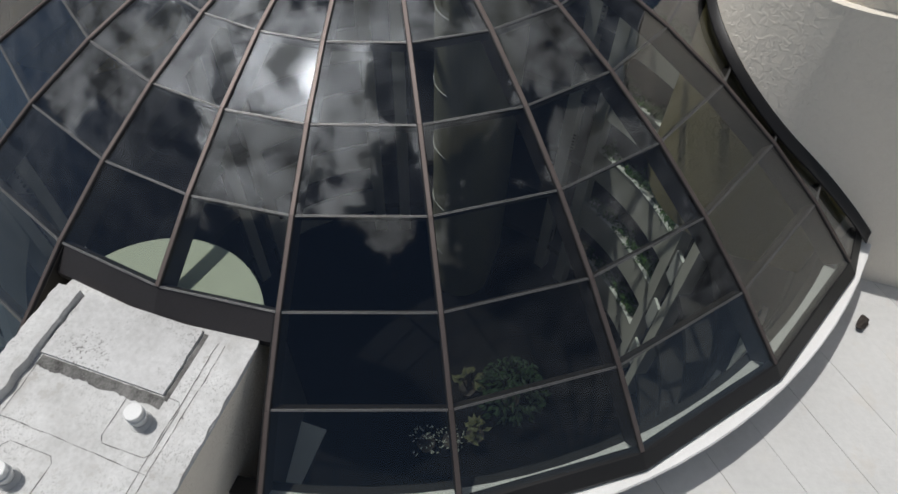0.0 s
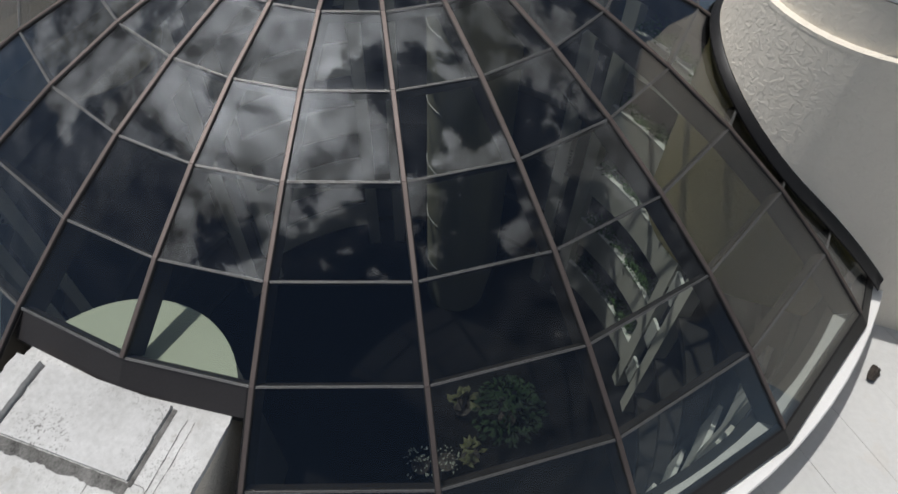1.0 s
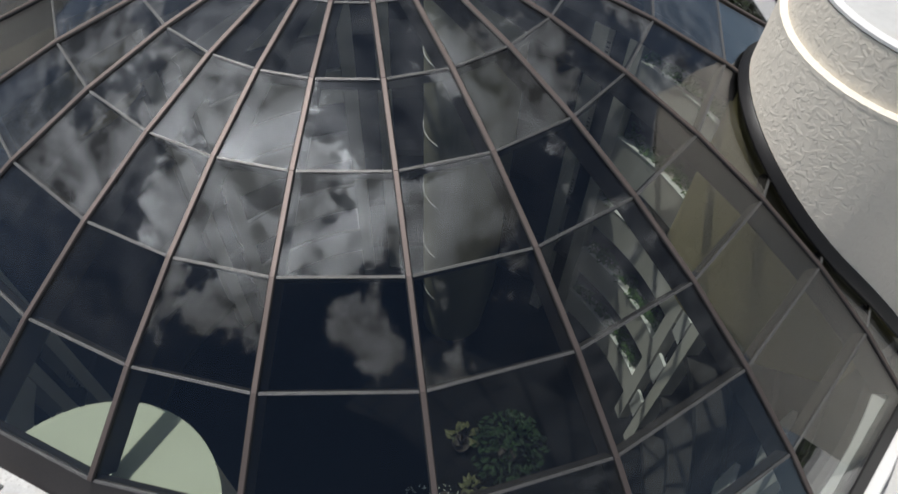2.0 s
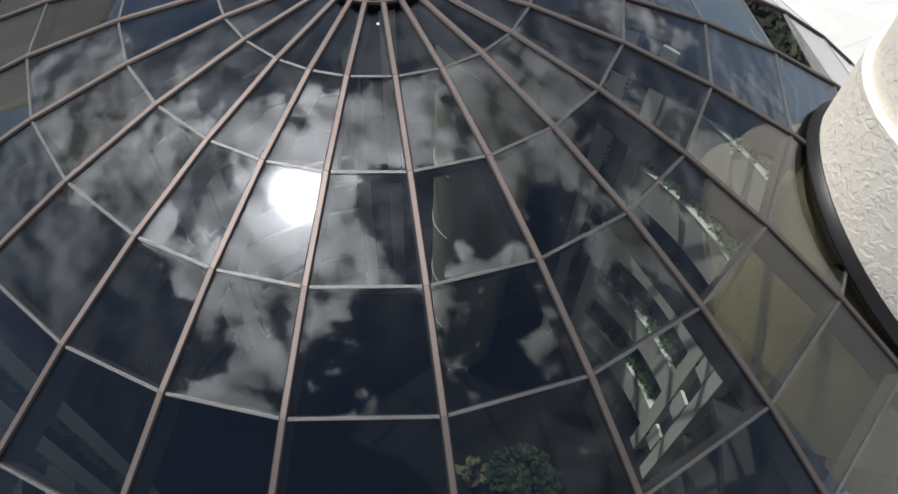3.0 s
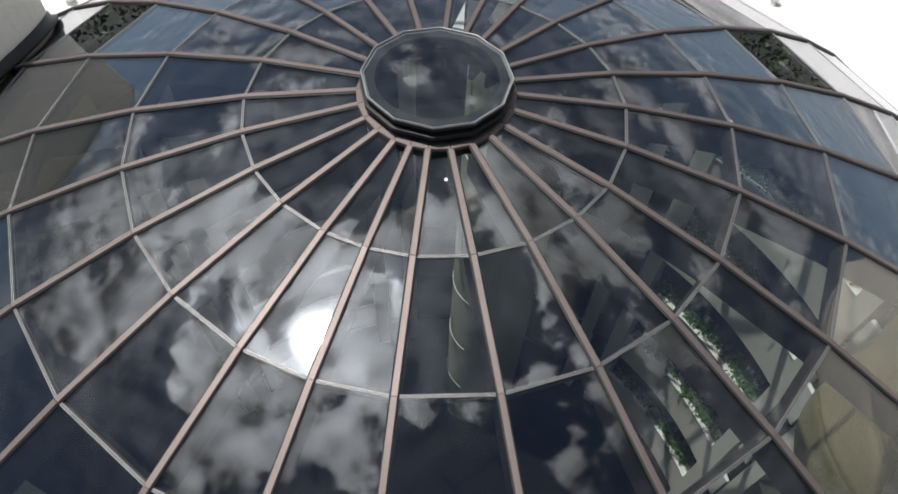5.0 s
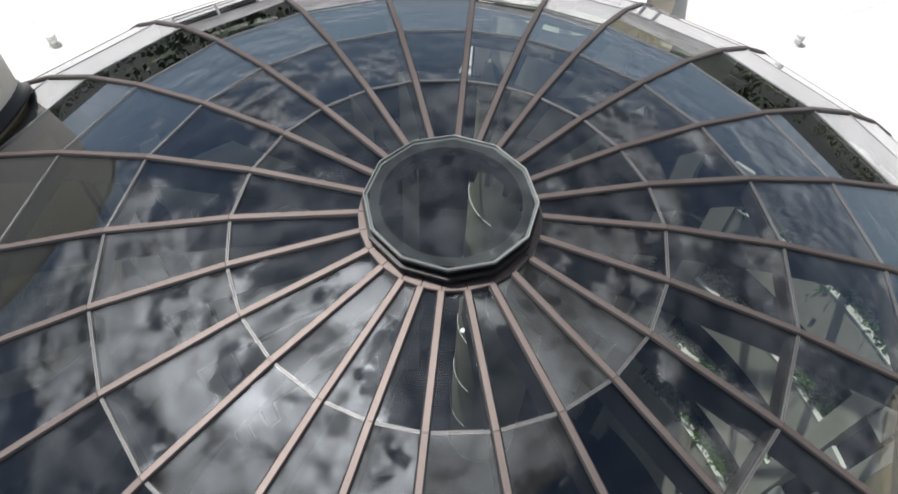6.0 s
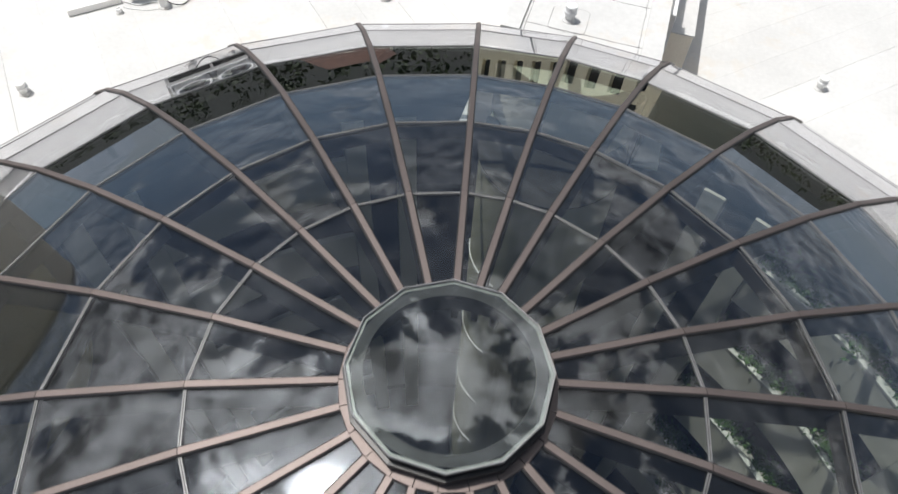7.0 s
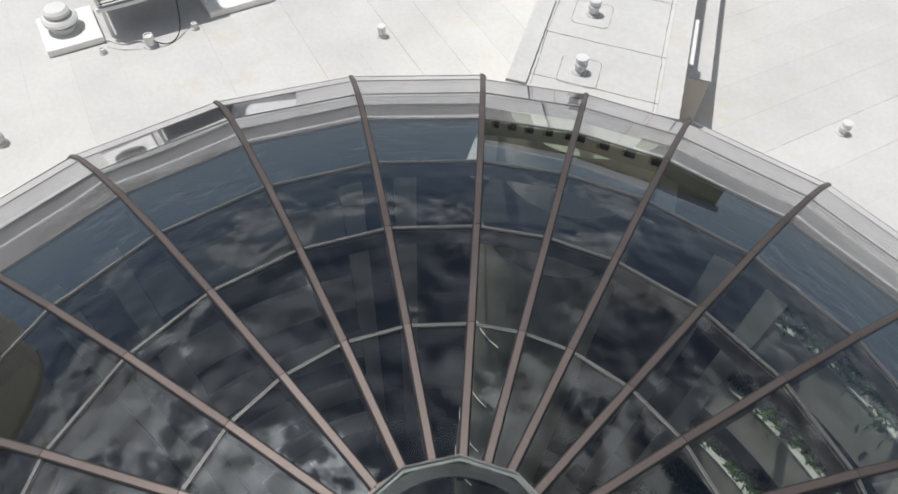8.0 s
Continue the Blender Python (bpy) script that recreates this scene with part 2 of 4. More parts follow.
def glass(name, tint, base_gloss, rough=0.0, wave=0.0):
    """Coated solar glass: a mirror whose strength rises to the edge-on view, over tinted see-through glass."""
    m = bpy.data.materials.new(name)
    m.use_nodes = True
    n, l = m.node_tree.nodes, m.node_tree.links
    n.clear()
    out, mx = n.new("ShaderNodeOutputMaterial"), n.new("ShaderNodeMixShader")
    tr, gl = n.new("ShaderNodeBsdfTransparent"), n.new("ShaderNodeBsdfGlossy")
    tr.inputs[0].default_value = (*tint, 1)
    gl.inputs["Color"].default_value, gl.inputs["Roughness"].default_value = (0.97, 0.965, 0.995, 1), rough
    lw = n.new("ShaderNodeLayerWeight"); lw.inputs[0].default_value = 0.5
    pw = n.new("ShaderNodeMath"); pw.operation = "POWER"; pw.inputs[1].default_value = 3.2
    l.new(lw.outputs["Facing"], pw.inputs[0])
    ma = n.new("ShaderNodeMath"); ma.operation = "MULTIPLY_ADD"
    ma.inputs[1].default_value, ma.inputs[2].default_value = 1 - base_gloss, base_gloss
    l.new(pw.outputs[0], ma.inputs[0])
    l.new(ma.outputs[0], mx.inputs[0]); l.new(tr.outputs[0], mx.inputs[1]); l.new(gl.outputs[0], mx.inputs[2])
    if wave:
        tc, nt, bp = n.new("ShaderNodeTexCoord"), n.new("ShaderNodeTexNoise"), n.new("ShaderNodeBump")
        nt.inputs["Scale"].default_value, nt.inputs["Detail"].default_value = 0.9, 1
        l.new(tc.outputs["Object"], nt.inputs["Vector"]); l.new(nt.outputs[0], bp.inputs["Height"])
        bp.inputs["Strength"].default_value, bp.inputs["Distance"].default_value = wave, 0.02
        l.new(bp.outputs[0], gl.inputs["Normal"])
    l.new(mx.outputs[0], out.inputs[0])
    return m


def knockdown(m, scale, depth):
    """Flattened, torn plaster lumps over the fine grain of a stucco."""
    n, l = m.node_tree.nodes, m.node_tree.links
    b = n["Principled BSDF"]
    tc, nt, mr, bp = n.new("ShaderNodeTexCoord"), n.new("ShaderNodeTexNoise"), n.new("ShaderNodeMapRange"), n.new("ShaderNodeBump")
    nt.inputs["Scale"].default_value, nt.inputs["Detail"].default_value = scale, 4
    nt.inputs["Roughness"].default_value, nt.inputs["Distortion"].default_value = 0.55, 1.1
    mr.interpolation_type = "SMOOTHSTEP"
    mr.inputs["From Min"].default_value, mr.inputs["From Max"].default_value = 0.42, 0.60
    bp.inputs["Strength"].default_value, bp.inputs["Distance"].default_value = 1.0, depth
    l.new(tc.outputs["Object"], nt.inputs["Vector"]); l.new(nt.outputs[0], mr.inputs[0]); l.new(mr.outputs[0], bp.inputs["Height"])
    l.new(b.inputs["Normal"].links[0].from_socket, bp.inputs["Normal"])
    l.new(bp.outputs[0], b.inputs["Normal"])
    return m


DOME_GLASS = glass("solar_glass", (0.885, 0.905, 0.89), 0.074, 0.0)
CAP_GLASS = glass("cap_glass", (0.83, 0.86, 0.84), 0.070, 0.0)
BRONZE = material("bronze_paint", (0.210, 0.174, 0.162), (0.152, 0.125, 0.116), 0.56, 0.80, 2.0, 60, 0.05, 200, 0.4)
DARK_METAL = material("dark_bronze_metal", (0.062, 0.056, 0.056), (0.04, 0.036, 0.036), 0.38, 0.3, 2.0, 50, 0.05, 150)
BEAM = material("dark_brown_steel", (0.050, 0.042, 0.036), (0.034, 0.028, 0.024), 0.6, 0.1, 2.0, 40, 0.05, 120, 0.3)
BLACK_METAL = material("black_flashing", (0.022, 0.021, 0.021), (0.014, 0.013, 0.013), 0.42, 0.2, 2.0, 50, 0.05, 150)
BAR = material("glazing_bar_metal", (0.30, 0.296, 0.292), (0.20, 0.197, 0.193), 0.52, 0.85, 3, 80, 0.05, 200)
SEAL = material("black_seal", (0.02, 0.02, 0.021), None, 0.5, 0.0, 3, 60, 0.1, 100)
ALU = material("bright_aluminium", (0.47, 0.46, 0.45), (0.33, 0.322, 0.315), 0.42, 0.4, 3, 80, 0.05, 200)
CURB = material("white_curb_paint", (0.88, 0.87, 0.85), (0.78, 0.77, 0.75), 0.6, 0, 2, 30, 0.2, 40)
STUCCO = knockdown(material("cream_stucco", (0.97, 0.895, 0.775), (0.92, 0.845, 0.725), 0.85, 0, 1.2, 18, 0.5, 60.0, 0.25, depth=0.003), 8.0, 0.006)
ROOF = material("white_roof_membrane", (0.69, 0.683, 0.665), (0.53, 0.525, 0.512), 0.78, 0, 1.6, 9, 0.35, 18, 0.3, 0.55, 0.02)
DECK = material("grey_roof_deck", (0.46, 0.455, 0.445), (0.16, 0.155, 0.15), 0.9, 0, 1, 20, 0.3, 30, 0.2)


def speckle(m, colour, grain, patch, much):
    """Small dark flecks of dirt over a material, thick in some places and rare in others."""
    n, l = m.node_tree.nodes, m.node_tree.links
    b = n["Principled BSDF"]
    old = b.inputs["Base Color"].links[0].from_socket
    tc = n.new("ShaderNodeTexCoord")
    a, c = n.new("ShaderNodeTexNoise"), n.new("ShaderNodeTexNoise")
    a.inputs["Scale"].default_value, a.inputs["Detail"].default_value, a.inputs["Roughness"].default_value = grain, 6, 0.65
    c.inputs["Scale"].default_value, c.inputs["Detail"].default_value = patch, 4
    for t in (a, c):
        l.new(tc.outputs["Object"], t.inputs["Vector"])
    s1 = n.new("ShaderNodeMapRange"); s1.inputs["From Min"].default_value, s1.inputs["From Max"].default_value = 0.545, 0.615
    s2 = n.new("ShaderNodeMapRange"); s2.inputs["From Min"].default_value, s2.inputs["From Max"].default_value = 0.44, 0.62
    s2.inputs["To Min"].default_value, s2.inputs["To Max"].default_value = 0.06 * much, much
    l.new(a.outputs[0], s1.inputs[0]); l.new(c.outputs[0], s2.inputs[0])
    f = n.new("ShaderNodeMath"); f.operation = "MULTIPLY"
    l.new(s1.outputs[0], f.inputs[0]); l.new(s2.outputs[0], f.inputs[1])
    mx = n.new("ShaderNodeMix"); mx.data_type = "RGBA"
    l.new(f.outputs[0], mx.inputs["Factor"]); l.new(old, mx.inputs[6])
    mx.inputs[7].default_value = (*colour, 1)
    l.new(mx.outputs[2], b.inputs["Base Color"])
    return m


speckle(ROOF, (0.60, 0.53, 0.44), 1.1, 0.22, 0.40)
BOX_ROOF = speckle(speckle(material("worn_white_membrane", (0.80, 0.795, 0.785), (0.47, 0.465, 0.45), 0.8, 0, 3.2, 14, 0.6, 30, 0.25, 0.42), (0.24, 0.235, 0.225), 34.0, 1.1, 0.55), (0.42, 0.40, 0.37), 7.0, 0.8, 0.60)
PATCH_ROOF = speckle(material("dirty_membrane_patch", (0.74, 0.735, 0.73), (0.46, 0.455, 0.445), 0.8, 0, 3.2, 14, 0.5, 30, 0.25, 0.42), (0.20, 0.195, 0.185), 26.0, 1.3, 0.9)
# Tower stucco again, with the shade behind the glass put into its colour.
INNER_STUCCO = knockdown(material("shaded_inner_stucco", (0.31, 0.262, 0.125), (0.25, 0.21, 0.098), 0.85, 0, 1.2, 18, 0.5, 50.0, 0.25, depth=0.004), 8.0, 0.010)
DIRT = material("dark_dirt", (0.26, 0.255, 0.245), (0.07, 0.068, 0.065), 0.95, 0, 14, 40, 0.5, 60, 0.2, 0.3)
WHITE_METAL = material("white_painted_metal", (0.80, 0.80, 0.79), (0.70, 0.70, 0.69), 0.4, 0, 3, 40, 0.05, 80)
INNER_WALL = material("interior_cream_plaster", (0.74, 0.72, 0.65), (0.64, 0.62, 0.555), 0.8, 0, 1, 20, 0.15, 30, 0.3)
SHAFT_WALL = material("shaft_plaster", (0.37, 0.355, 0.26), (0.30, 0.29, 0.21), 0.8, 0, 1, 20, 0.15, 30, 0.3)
LID_PAINT = material("pale_green_paint", (0.62, 0.655, 0.52), (0.57, 0.60, 0.475), 0.7, 0, 1, 20, 0.05, 30)
INNER_WHITE = material("interior_white_paint", (0.78, 0.78, 0.74), (0.68, 0.68, 0.65), 0.6, 0, 1, 20, 0.05, 30)
# Plaster near black: the unlit depth of the galleries is in the colour.
INNER_SHADE = material("shaded_gallery_plaster", (0.042, 0.039, 0.036), (0.030, 0.028, 0.026), 0.85, 0, 1, 20, 0.1, 30, 0.3)
# Almost black: the deep shade of the well is put into the floor.
DIM_FLOOR = material("shaded_floor", (0.009, 0.008, 0.008), (0.005, 0.005, 0.005), 0.8, 0, 1.5, 20, 0.05, 30, 0.1)
LEAF = material("planter_leaf", (0.10, 0.20, 0.045), (0.035, 0.085, 0.02), 0.5, 0, 9, 50, 0.0, 30, 0.4, 0.5)
GRASS = material("far_ground", (0.010, 0.014, 0.008), (0.014, 0.015, 0.012), 0.95, 0, 0.05, 1.5, 0.2, 5)
RAG = material("dark_rag", (0.075, 0.06, 0.05), (0.03, 0.025, 0.022), 0.95, 0, 9, 60, 0.6, 60)


# ---- helpers for building ----
def part(name, bm, mat, parent=None, label="", smooth=False):
    me = bpy.data.meshes.new(name)
    bmesh.ops.recalc_face_normals(bm, faces=bm.faces)
    bm.to_mesh(me)
    bm.free()
    me.materials.append(mat)
    if smooth:
        for p in me.polygons:
            p.use_smooth = True
    ob = new(name, me)
    ob.parent = parent
    if label:
        tagged(ob, label)
    return ob


def box(bm, size, m=Matrix(), bevel=0.0):
    """A box of that size, centred, carried by m."""
    r = bmesh.ops.create_cube(bm, size=1.0)
    bmesh.ops.scale(bm, vec=size, verts=r["verts"])
    if bevel:
        edges = list({e for v in r["verts"] for e in v.link_edges})
        r2 = bmesh.ops.bevel(bm, geom=edges, offset=bevel, segments=2, affect="EDGES", profile=0.5)
        verts = list({v for f in r2["faces"] for v in f.verts} | {v for v in r["verts"] if v.is_valid})
    else:
        verts = r["verts"]
    bmesh.ops.transform(bm, matrix=m, verts=verts)
    return bm


def loft(bm, rings, closed=True, caps=True):
    """Quads between rings of points of equal count."""
    vs = [[bm.verts.new(p) for p in ring] for ring in rings]
    n = len(vs[0])
    for a, b in zip(vs, vs[1:]):
        for i in range(n if closed else n - 1):
            j = (i + 1) % n
            bm.faces.new((a[i], a[j], b[j], b[i]))
    if caps:
        bm.faces.new(vs[0][::-1])
        bm.faces.new(vs[-1])
    return bm


def lathe(bm, profile, m=Matrix(), n=24):
    """A turned body from (radius, height) pairs, closed at both ends."""
    rings = [[m @ Vector((r * math.cos(2 * math.pi * i / n), r * math.sin(2 * math.pi * i / n), z)) for i in range(n)]
             for r, z in profile]
    return loft(bm, rings)


def slab(bm, pts, normal, thick):
    """A flat piece: outline pts, thickened against normal."""
    low = [Vector(p) - Vector(normal) * thick for p in pts]
    return loft(bm, [low, [Vector(p) for p in pts]])


def empty(name, at=(0, 0, 0)):
    ob = new(name)
    ob.location = at
    return ob


# ---- plan of the building ----
TURN = Matrix.Rotation(radians(-15.2), 4, "Z")     # the building's own axes
BALL_R, BALL_Z = 15.08, -9.51                      # the sphere of the dome
OFFSETS = [-3.32, -3.13, -2.84, -2.48, -2.14, -0.11, 2.07, 2.43, 2.63, 3.10, 3.60, 0.40,
           -2.42, -2.28, -2.15, -1.71, -1.60, -0.31, 1.92, 1.93, 2.34, 2.26, 2.35, -0.55]
RIB_AZ = [radians(-90 + 15 * j + OFFSETS[j]) for j in range(24)]
RING = [3.43] + [8.34 + 5.127 * k for k in range(8)]   # ring angles from the crown; the first is the hub


def on_ball(a_deg, az, lift=0.0):
    a = radians(a_deg)
    r = BALL_R + lift
    return Vector((r * math.sin(a) * math.cos(az), r * math.sin(a) * math.sin(az), BALL_Z + r * math.cos(a)))


TOWER_C, TOWER_R, TOWER_TOP = 8.62, 2.2, 5.45      # round-ended towers on the cross axis
DUCT_HALF, DUCT_TOP, DUCT_START = 1.55, 2.63, 8.62


def stadium(c, r, far, n=28):
    """Outline in the building's axes of a round-ended block that points at the dome's middle."""
    pts = [(c + r * math.cos(a), r * math.sin(a)) for a in (math.pi / 2 + math.pi * i / n for i in range(n + 1))]
    return [(far, r)] + pts + [(far, -r)]


def in_tower(p):
    q = TURN.inverted() @ p
    for s in (1, -1):
        if math.hypot(max(TOWER_C - q.x * s, 0), q.y) < TOWER_R and q.x * s > 0:
            return True
    return False


CUT = {10, 11, 22, 23}      # the bays that end at the roof ducts

# ---- the dome ----
dome = tagged(empty("glass_dome", (0, 0, 0)), "faceted dome of dark mirror glass panes with bronze ribs", "dome")
rng = random.Random(4)
for k in range(8):
    for j in range(24):
        if j in CUT and k >= 6:
            continue
        a0, a1 = RIB_AZ[j], RIB_AZ[(j + 1) % 24] + (2 * math.pi if j == 23 else 0)
        quad = [on_ball(RING[k], a0), on_ball(RING[k + 1], a0), on_ball(RING[k + 1], a1), on_ball(RING[k], a1)]
        if all(in_tower(p) for p in quad):
            continue
        mid = sum(quad, Vector()) / 4
        nrm = (quad[2] - quad[0]).cross(quad[3] - quad[1]).normalized()
        if nrm.z < 0:
            nrm = -nrm
        # each pane lies a touch out of true in its gaskets
        tilt = Matrix.Rotation(radians(rng.uniform(-0.11, 0.11)), 3, (quad[3] - quad[0]).normalized()) @ \
            Matrix.Rotation(radians(rng.uniform(-0.11, 0.11)), 3, (quad[1] - quad[0]).normalized())
        nrm = tilt @ nrm
        local = []
        for p in quad:
            d = (p - mid) * 0.992
            d -= nrm * d.dot(nrm)
            local.append(d)
        pane = part("pane", slab(bmesh.new(), local, nrm, 0.024), DOME_GLASS, dome)
        pane.location = mid
# ring bars between the panes
for k in range(1, 8):
    for j in range(24):
        if j in CUT and k > 6:
            continue
        p, q = on_ball(RING[k], RIB_AZ[j]), on_ball(RING[k], RIB_AZ[(j + 1) % 24])
        if in_tower(p) and in_tower(q):
            continue
        mid, along = (p + q) / 2, (q - p)
        up = Vector((mid.x, mid.y, mid.z - BALL_Z)).normalized()
        side = along.normalized().cross(up)
        m = Matrix((along.normalized(), side, up)).transposed().to_4x4()
        bar = bmesh.new()
        for off in (-0.0095, 0.0095):
            box(bar, (along.length - 0.06, 0.011, 0.024), m @ pose(0, off, -0.006), 0.002)
        ob = part("glazing_bar", bar, BAR, dome)
        ob.location = mid
        part("seal", box(bmesh.new(), (along.length - 0.06, 0.007, 0.020), m @ pose(0, 0, -0.010)), SEAL, ob)
        if k > 1:
            part("beam", box(bmesh.new(), (along.length * 0.975, 0.05, 0.17), m @ pose(0, 0, -0.125)), BEAM, ob, "dark brown steel cross beam inside")
# ribs, bent from ring to ring
for j in range(24):
    last = 6 if j in (11, 23) else 8
    pts, ups = [], []
    for k in range(last + 1):
        p = on_ball(RING[k], RIB_AZ[j])
        if k > 1 and in_tower(p) and in_tower(on_ball(RING[k - 1], RIB_AZ[j])):
            break
        pts.append(p)
        ups.append(Vector((p.x, p.y, p.z - BALL_Z)).normalized())
    side = Vector((-math.sin(RIB_AZ[j]), math.cos(RIB_AZ[j]), 0))
    # the deep dark beam that carries the rib inside
    br = [[p - side * 0.03 - u * 0.44, p + side * 0.03 - u * 0.44, p + side * 0.03 - u * 0.004, p - side * 0.03 - u * 0.004] for p, u in zip(pts, ups)]
    rib = part("rib", loft(bmesh.new(), br), BEAM, dome, "deep dark brown steel beam under bronze cover strips")
    # cover strips on it, one from ring to ring, with open butt joints
    for (p0, u0), (p1, u1) in zip(zip(pts, ups), list(zip(pts, ups))[1:]):
        run = (p1 - p0).normalized()
        rings = []
        for p, u in ((p0 + run * 0.003, u0), (p1 - run * 0.003, u1)):
            w = 0.032
            rings.append([p - side * w, p + side * w, p + side * w + u * 0.026, p + side * (w - 0.005) + u * 0.031,
                          p - side * (w - 0.005) + u * 0.031, p - side * w + u * 0.026])
        part("cover_strip", loft(bmesh.new(), rings), BRONZE, rib, "bronze metal cover strip")
    # dark gaskets along both edges of the rib
    for s in (1, -1):
        gr = [[p + side * s * 0.034 + u * 0.003, p + side * s * 0.045 + u * 0.003, p + side * s * 0.045 + u * 0.009,
               p + side * s * 0.034 + u * 0.016] for p, u in zip(pts, ups)]
        part("gasket", loft(bmesh.new(), gr), SEAL, rib)
# hub ring, neck and flat twelve-sided cap
hub_r = BALL_R * math.sin(radians(3.5))
hub_z = BALL_Z + BALL_R * math.cos(radians(3.5))
az12 = [radians(15.2 * -1 + 30 * i + 15) for i in range(12)]


def ring12(r, z):
    return [Vector((1.022 * r * math.cos(a), 1.022 * r * math.sin(a), z)) for a in az12]


def annulus(bm, r0, r1, z0, z1, n=48):
    c = [(math.cos(2 * math.pi * i / n), math.sin(2 * math.pi * i / n)) for i in range(n)]
    rings = [[Vector((r * x, r * y, z)) for x, y in c] for r, z in ((r0, z0), (r1, z0), (r1, z1), (r0, z1))]
    vs = [[bm.verts.new(p) for p in ring] for ring in rings]
    for a in range(4):
        b = (a + 1) % 4
        for i in range(n):
            j = (i + 1) % n
            bm.faces.new((vs[a][i], vs[a][j], vs[b][j], vs[b][i]))
    return bm


hub = part("hub_ring", annulus(bmesh.new(), 0.80, hub_r - 0.03, hub_z - 0.12, hub_z + 0.002, 24), BLACK_METAL, dome, "black steel hub ring under bronze cover plates")
# cover plates between the ribs, with open joints
for j in range(24):
    a0, a1 = RIB_AZ[j], RIB_AZ[(j + 1) % 24] + (2 * math.pi if j == 23 else 0)
    rows = []
    for az in (a0 + 0.004, a1 - 0.004):
        rows.append([Vector((r * math.cos(az), r * math.sin(az), z)) for r, z in
                     ((0.81, hub_z), (hub_r - 0.010, hub_z - 0.012), (hub_r - 0.010, hub_z + 0.026), (hub_r - 0.016, hub_z + 0.032), (0.81, hub_z + 0.038))])
    part("cover_plate", loft(bmesh.new(), rows), BRONZE, hub, "bronze metal cover plate")
neck = bmesh.new()
loft(neck, [ring12(0.80, hub_z - 0.15), ring12(0.80, hub_z + 0.10), ring12(0.85, hub_z + 0.11), ring12(0.85, hub_z + 0.15),
            ring12(0.79, hub_z + 0.16), ring12(0.79, hub_z + 0.20), ring12(0.825, hub_z + 0.21), ring12(0.825, hub_z + 0.246)], caps=False)
part("neck", neck, BLACK_METAL, dome, "black stepped neck under the cap")
cap_z = hub_z + 0.27
rim = bmesh.new()
rows = [ring12(0.79, cap_z - 0.022), ring12(0.828, cap_z - 0.022), ring12(0.829, cap_z + 0.003), ring12(0.824, cap_z + 0.009),
        ring12(0.817, cap_z + 0.004)]
loft(rim, rows, caps=False)
part("cap_rim", rim, ALU, dome, "bright metal edge of the flat cap")
cap = bmesh.new()
loft(cap, [ring12(0.815, cap_z - 0.018), ring12(0.815, cap_z)])
part("cap_pane", cap, CAP_GLASS, dome, "flat twelve-sided glass cap")
part("cap_seal", annulus(bmesh.new(), 0.690, 0.785, cap_z - 0.040, cap_z - 0.022, 48), DARK_METAL, dome, "dark sealing band under the cap glass")
# a small white bird dropping on one of the topmost panes
corner = [on_ball(RING[0], RIB_AZ[0]), on_ball(RING[1], RIB_AZ[0]), on_ball(RING[1], RIB_AZ[1]), on_ball(RING[0], RIB_AZ[1])]
pane_up = (corner[2] - corner[0]).cross(corner[3] - corner[1]).normalized()
pane_up = pane_up if pane_up.z > 0 else -pane_up
bm = bmesh.new()
bmesh.ops.create_icosphere(bm, subdivisions=2, radius=0.020)
for v in bm.verts:
    v.co *= 1 + 0.45 * noise.noise(v.co * 60.0)
    v.co.z *= 0.2
splat = part("bird_dropping", bm, WHITE_METAL)
spot = Vector((0.154, -1.268, 5.516))
spot -= pane_up * (spot - corner[0]).dot(pane_up)
splat.matrix_world = Matrix.Translation(spot + pane_up * 0.003) @ Vector((0, 0, 1)).rotation_difference(pane_up).to_matrix().to_4x4()
tagged(splat, "small white bird dropping on the dome glass", "bird dropping")
# dark sill and the white curb under the lowest panes
for j in range(24):
    if j in CUT:
        continue
    a0, a1 = RIB_AZ[j], RIB_AZ[(j + 1) % 24]
    def edge(az, dr, z):
        r = BALL_R * math.sin(radians(RING[8])) + dr
        return Vector((r * math.cos(az), r * math.sin(az), z))
    z8 = BALL_Z + BALL_R * math.cos(radians(RING[8]))
    sec = [(-0.10, z8 + 0.02), (0.03, z8 - 0.01), (0.215, z8 - 0.21), (0.215, z8 - 0.30), (-0.10, z8 - 0.30)]
    part("sill", loft(bmesh.new(), [[edge(a0, d, z) for d, z in sec], [edge(a1, d, z) for d, z in sec]]), BLACK_METAL, dome)

curb = tagged(empty("roof_curb"), "white painted upstand curb under the dome", "curb", kind="structure")
for j in range(24):
    if j in CUT:
        continue
    a0, a1 = RIB_AZ[j], RIB_AZ[(j + 1) % 24]
    sec = [(-0.30, 1.0), (0.315, 1.0), (0.335, 0.98), (0.335, 0.93), (0.12, 0.92), (0.12, -0.2), (-0.30, -0.2)]
    a2 = a1 + (2 * math.pi if a1 < a0 else 0)
    part("curb_block", loft(bmesh.new(), [[edge(a0 + (a2 - a0) * i / 5, d, z) for d, z in sec] for i in range(6)]), CURB, curb)

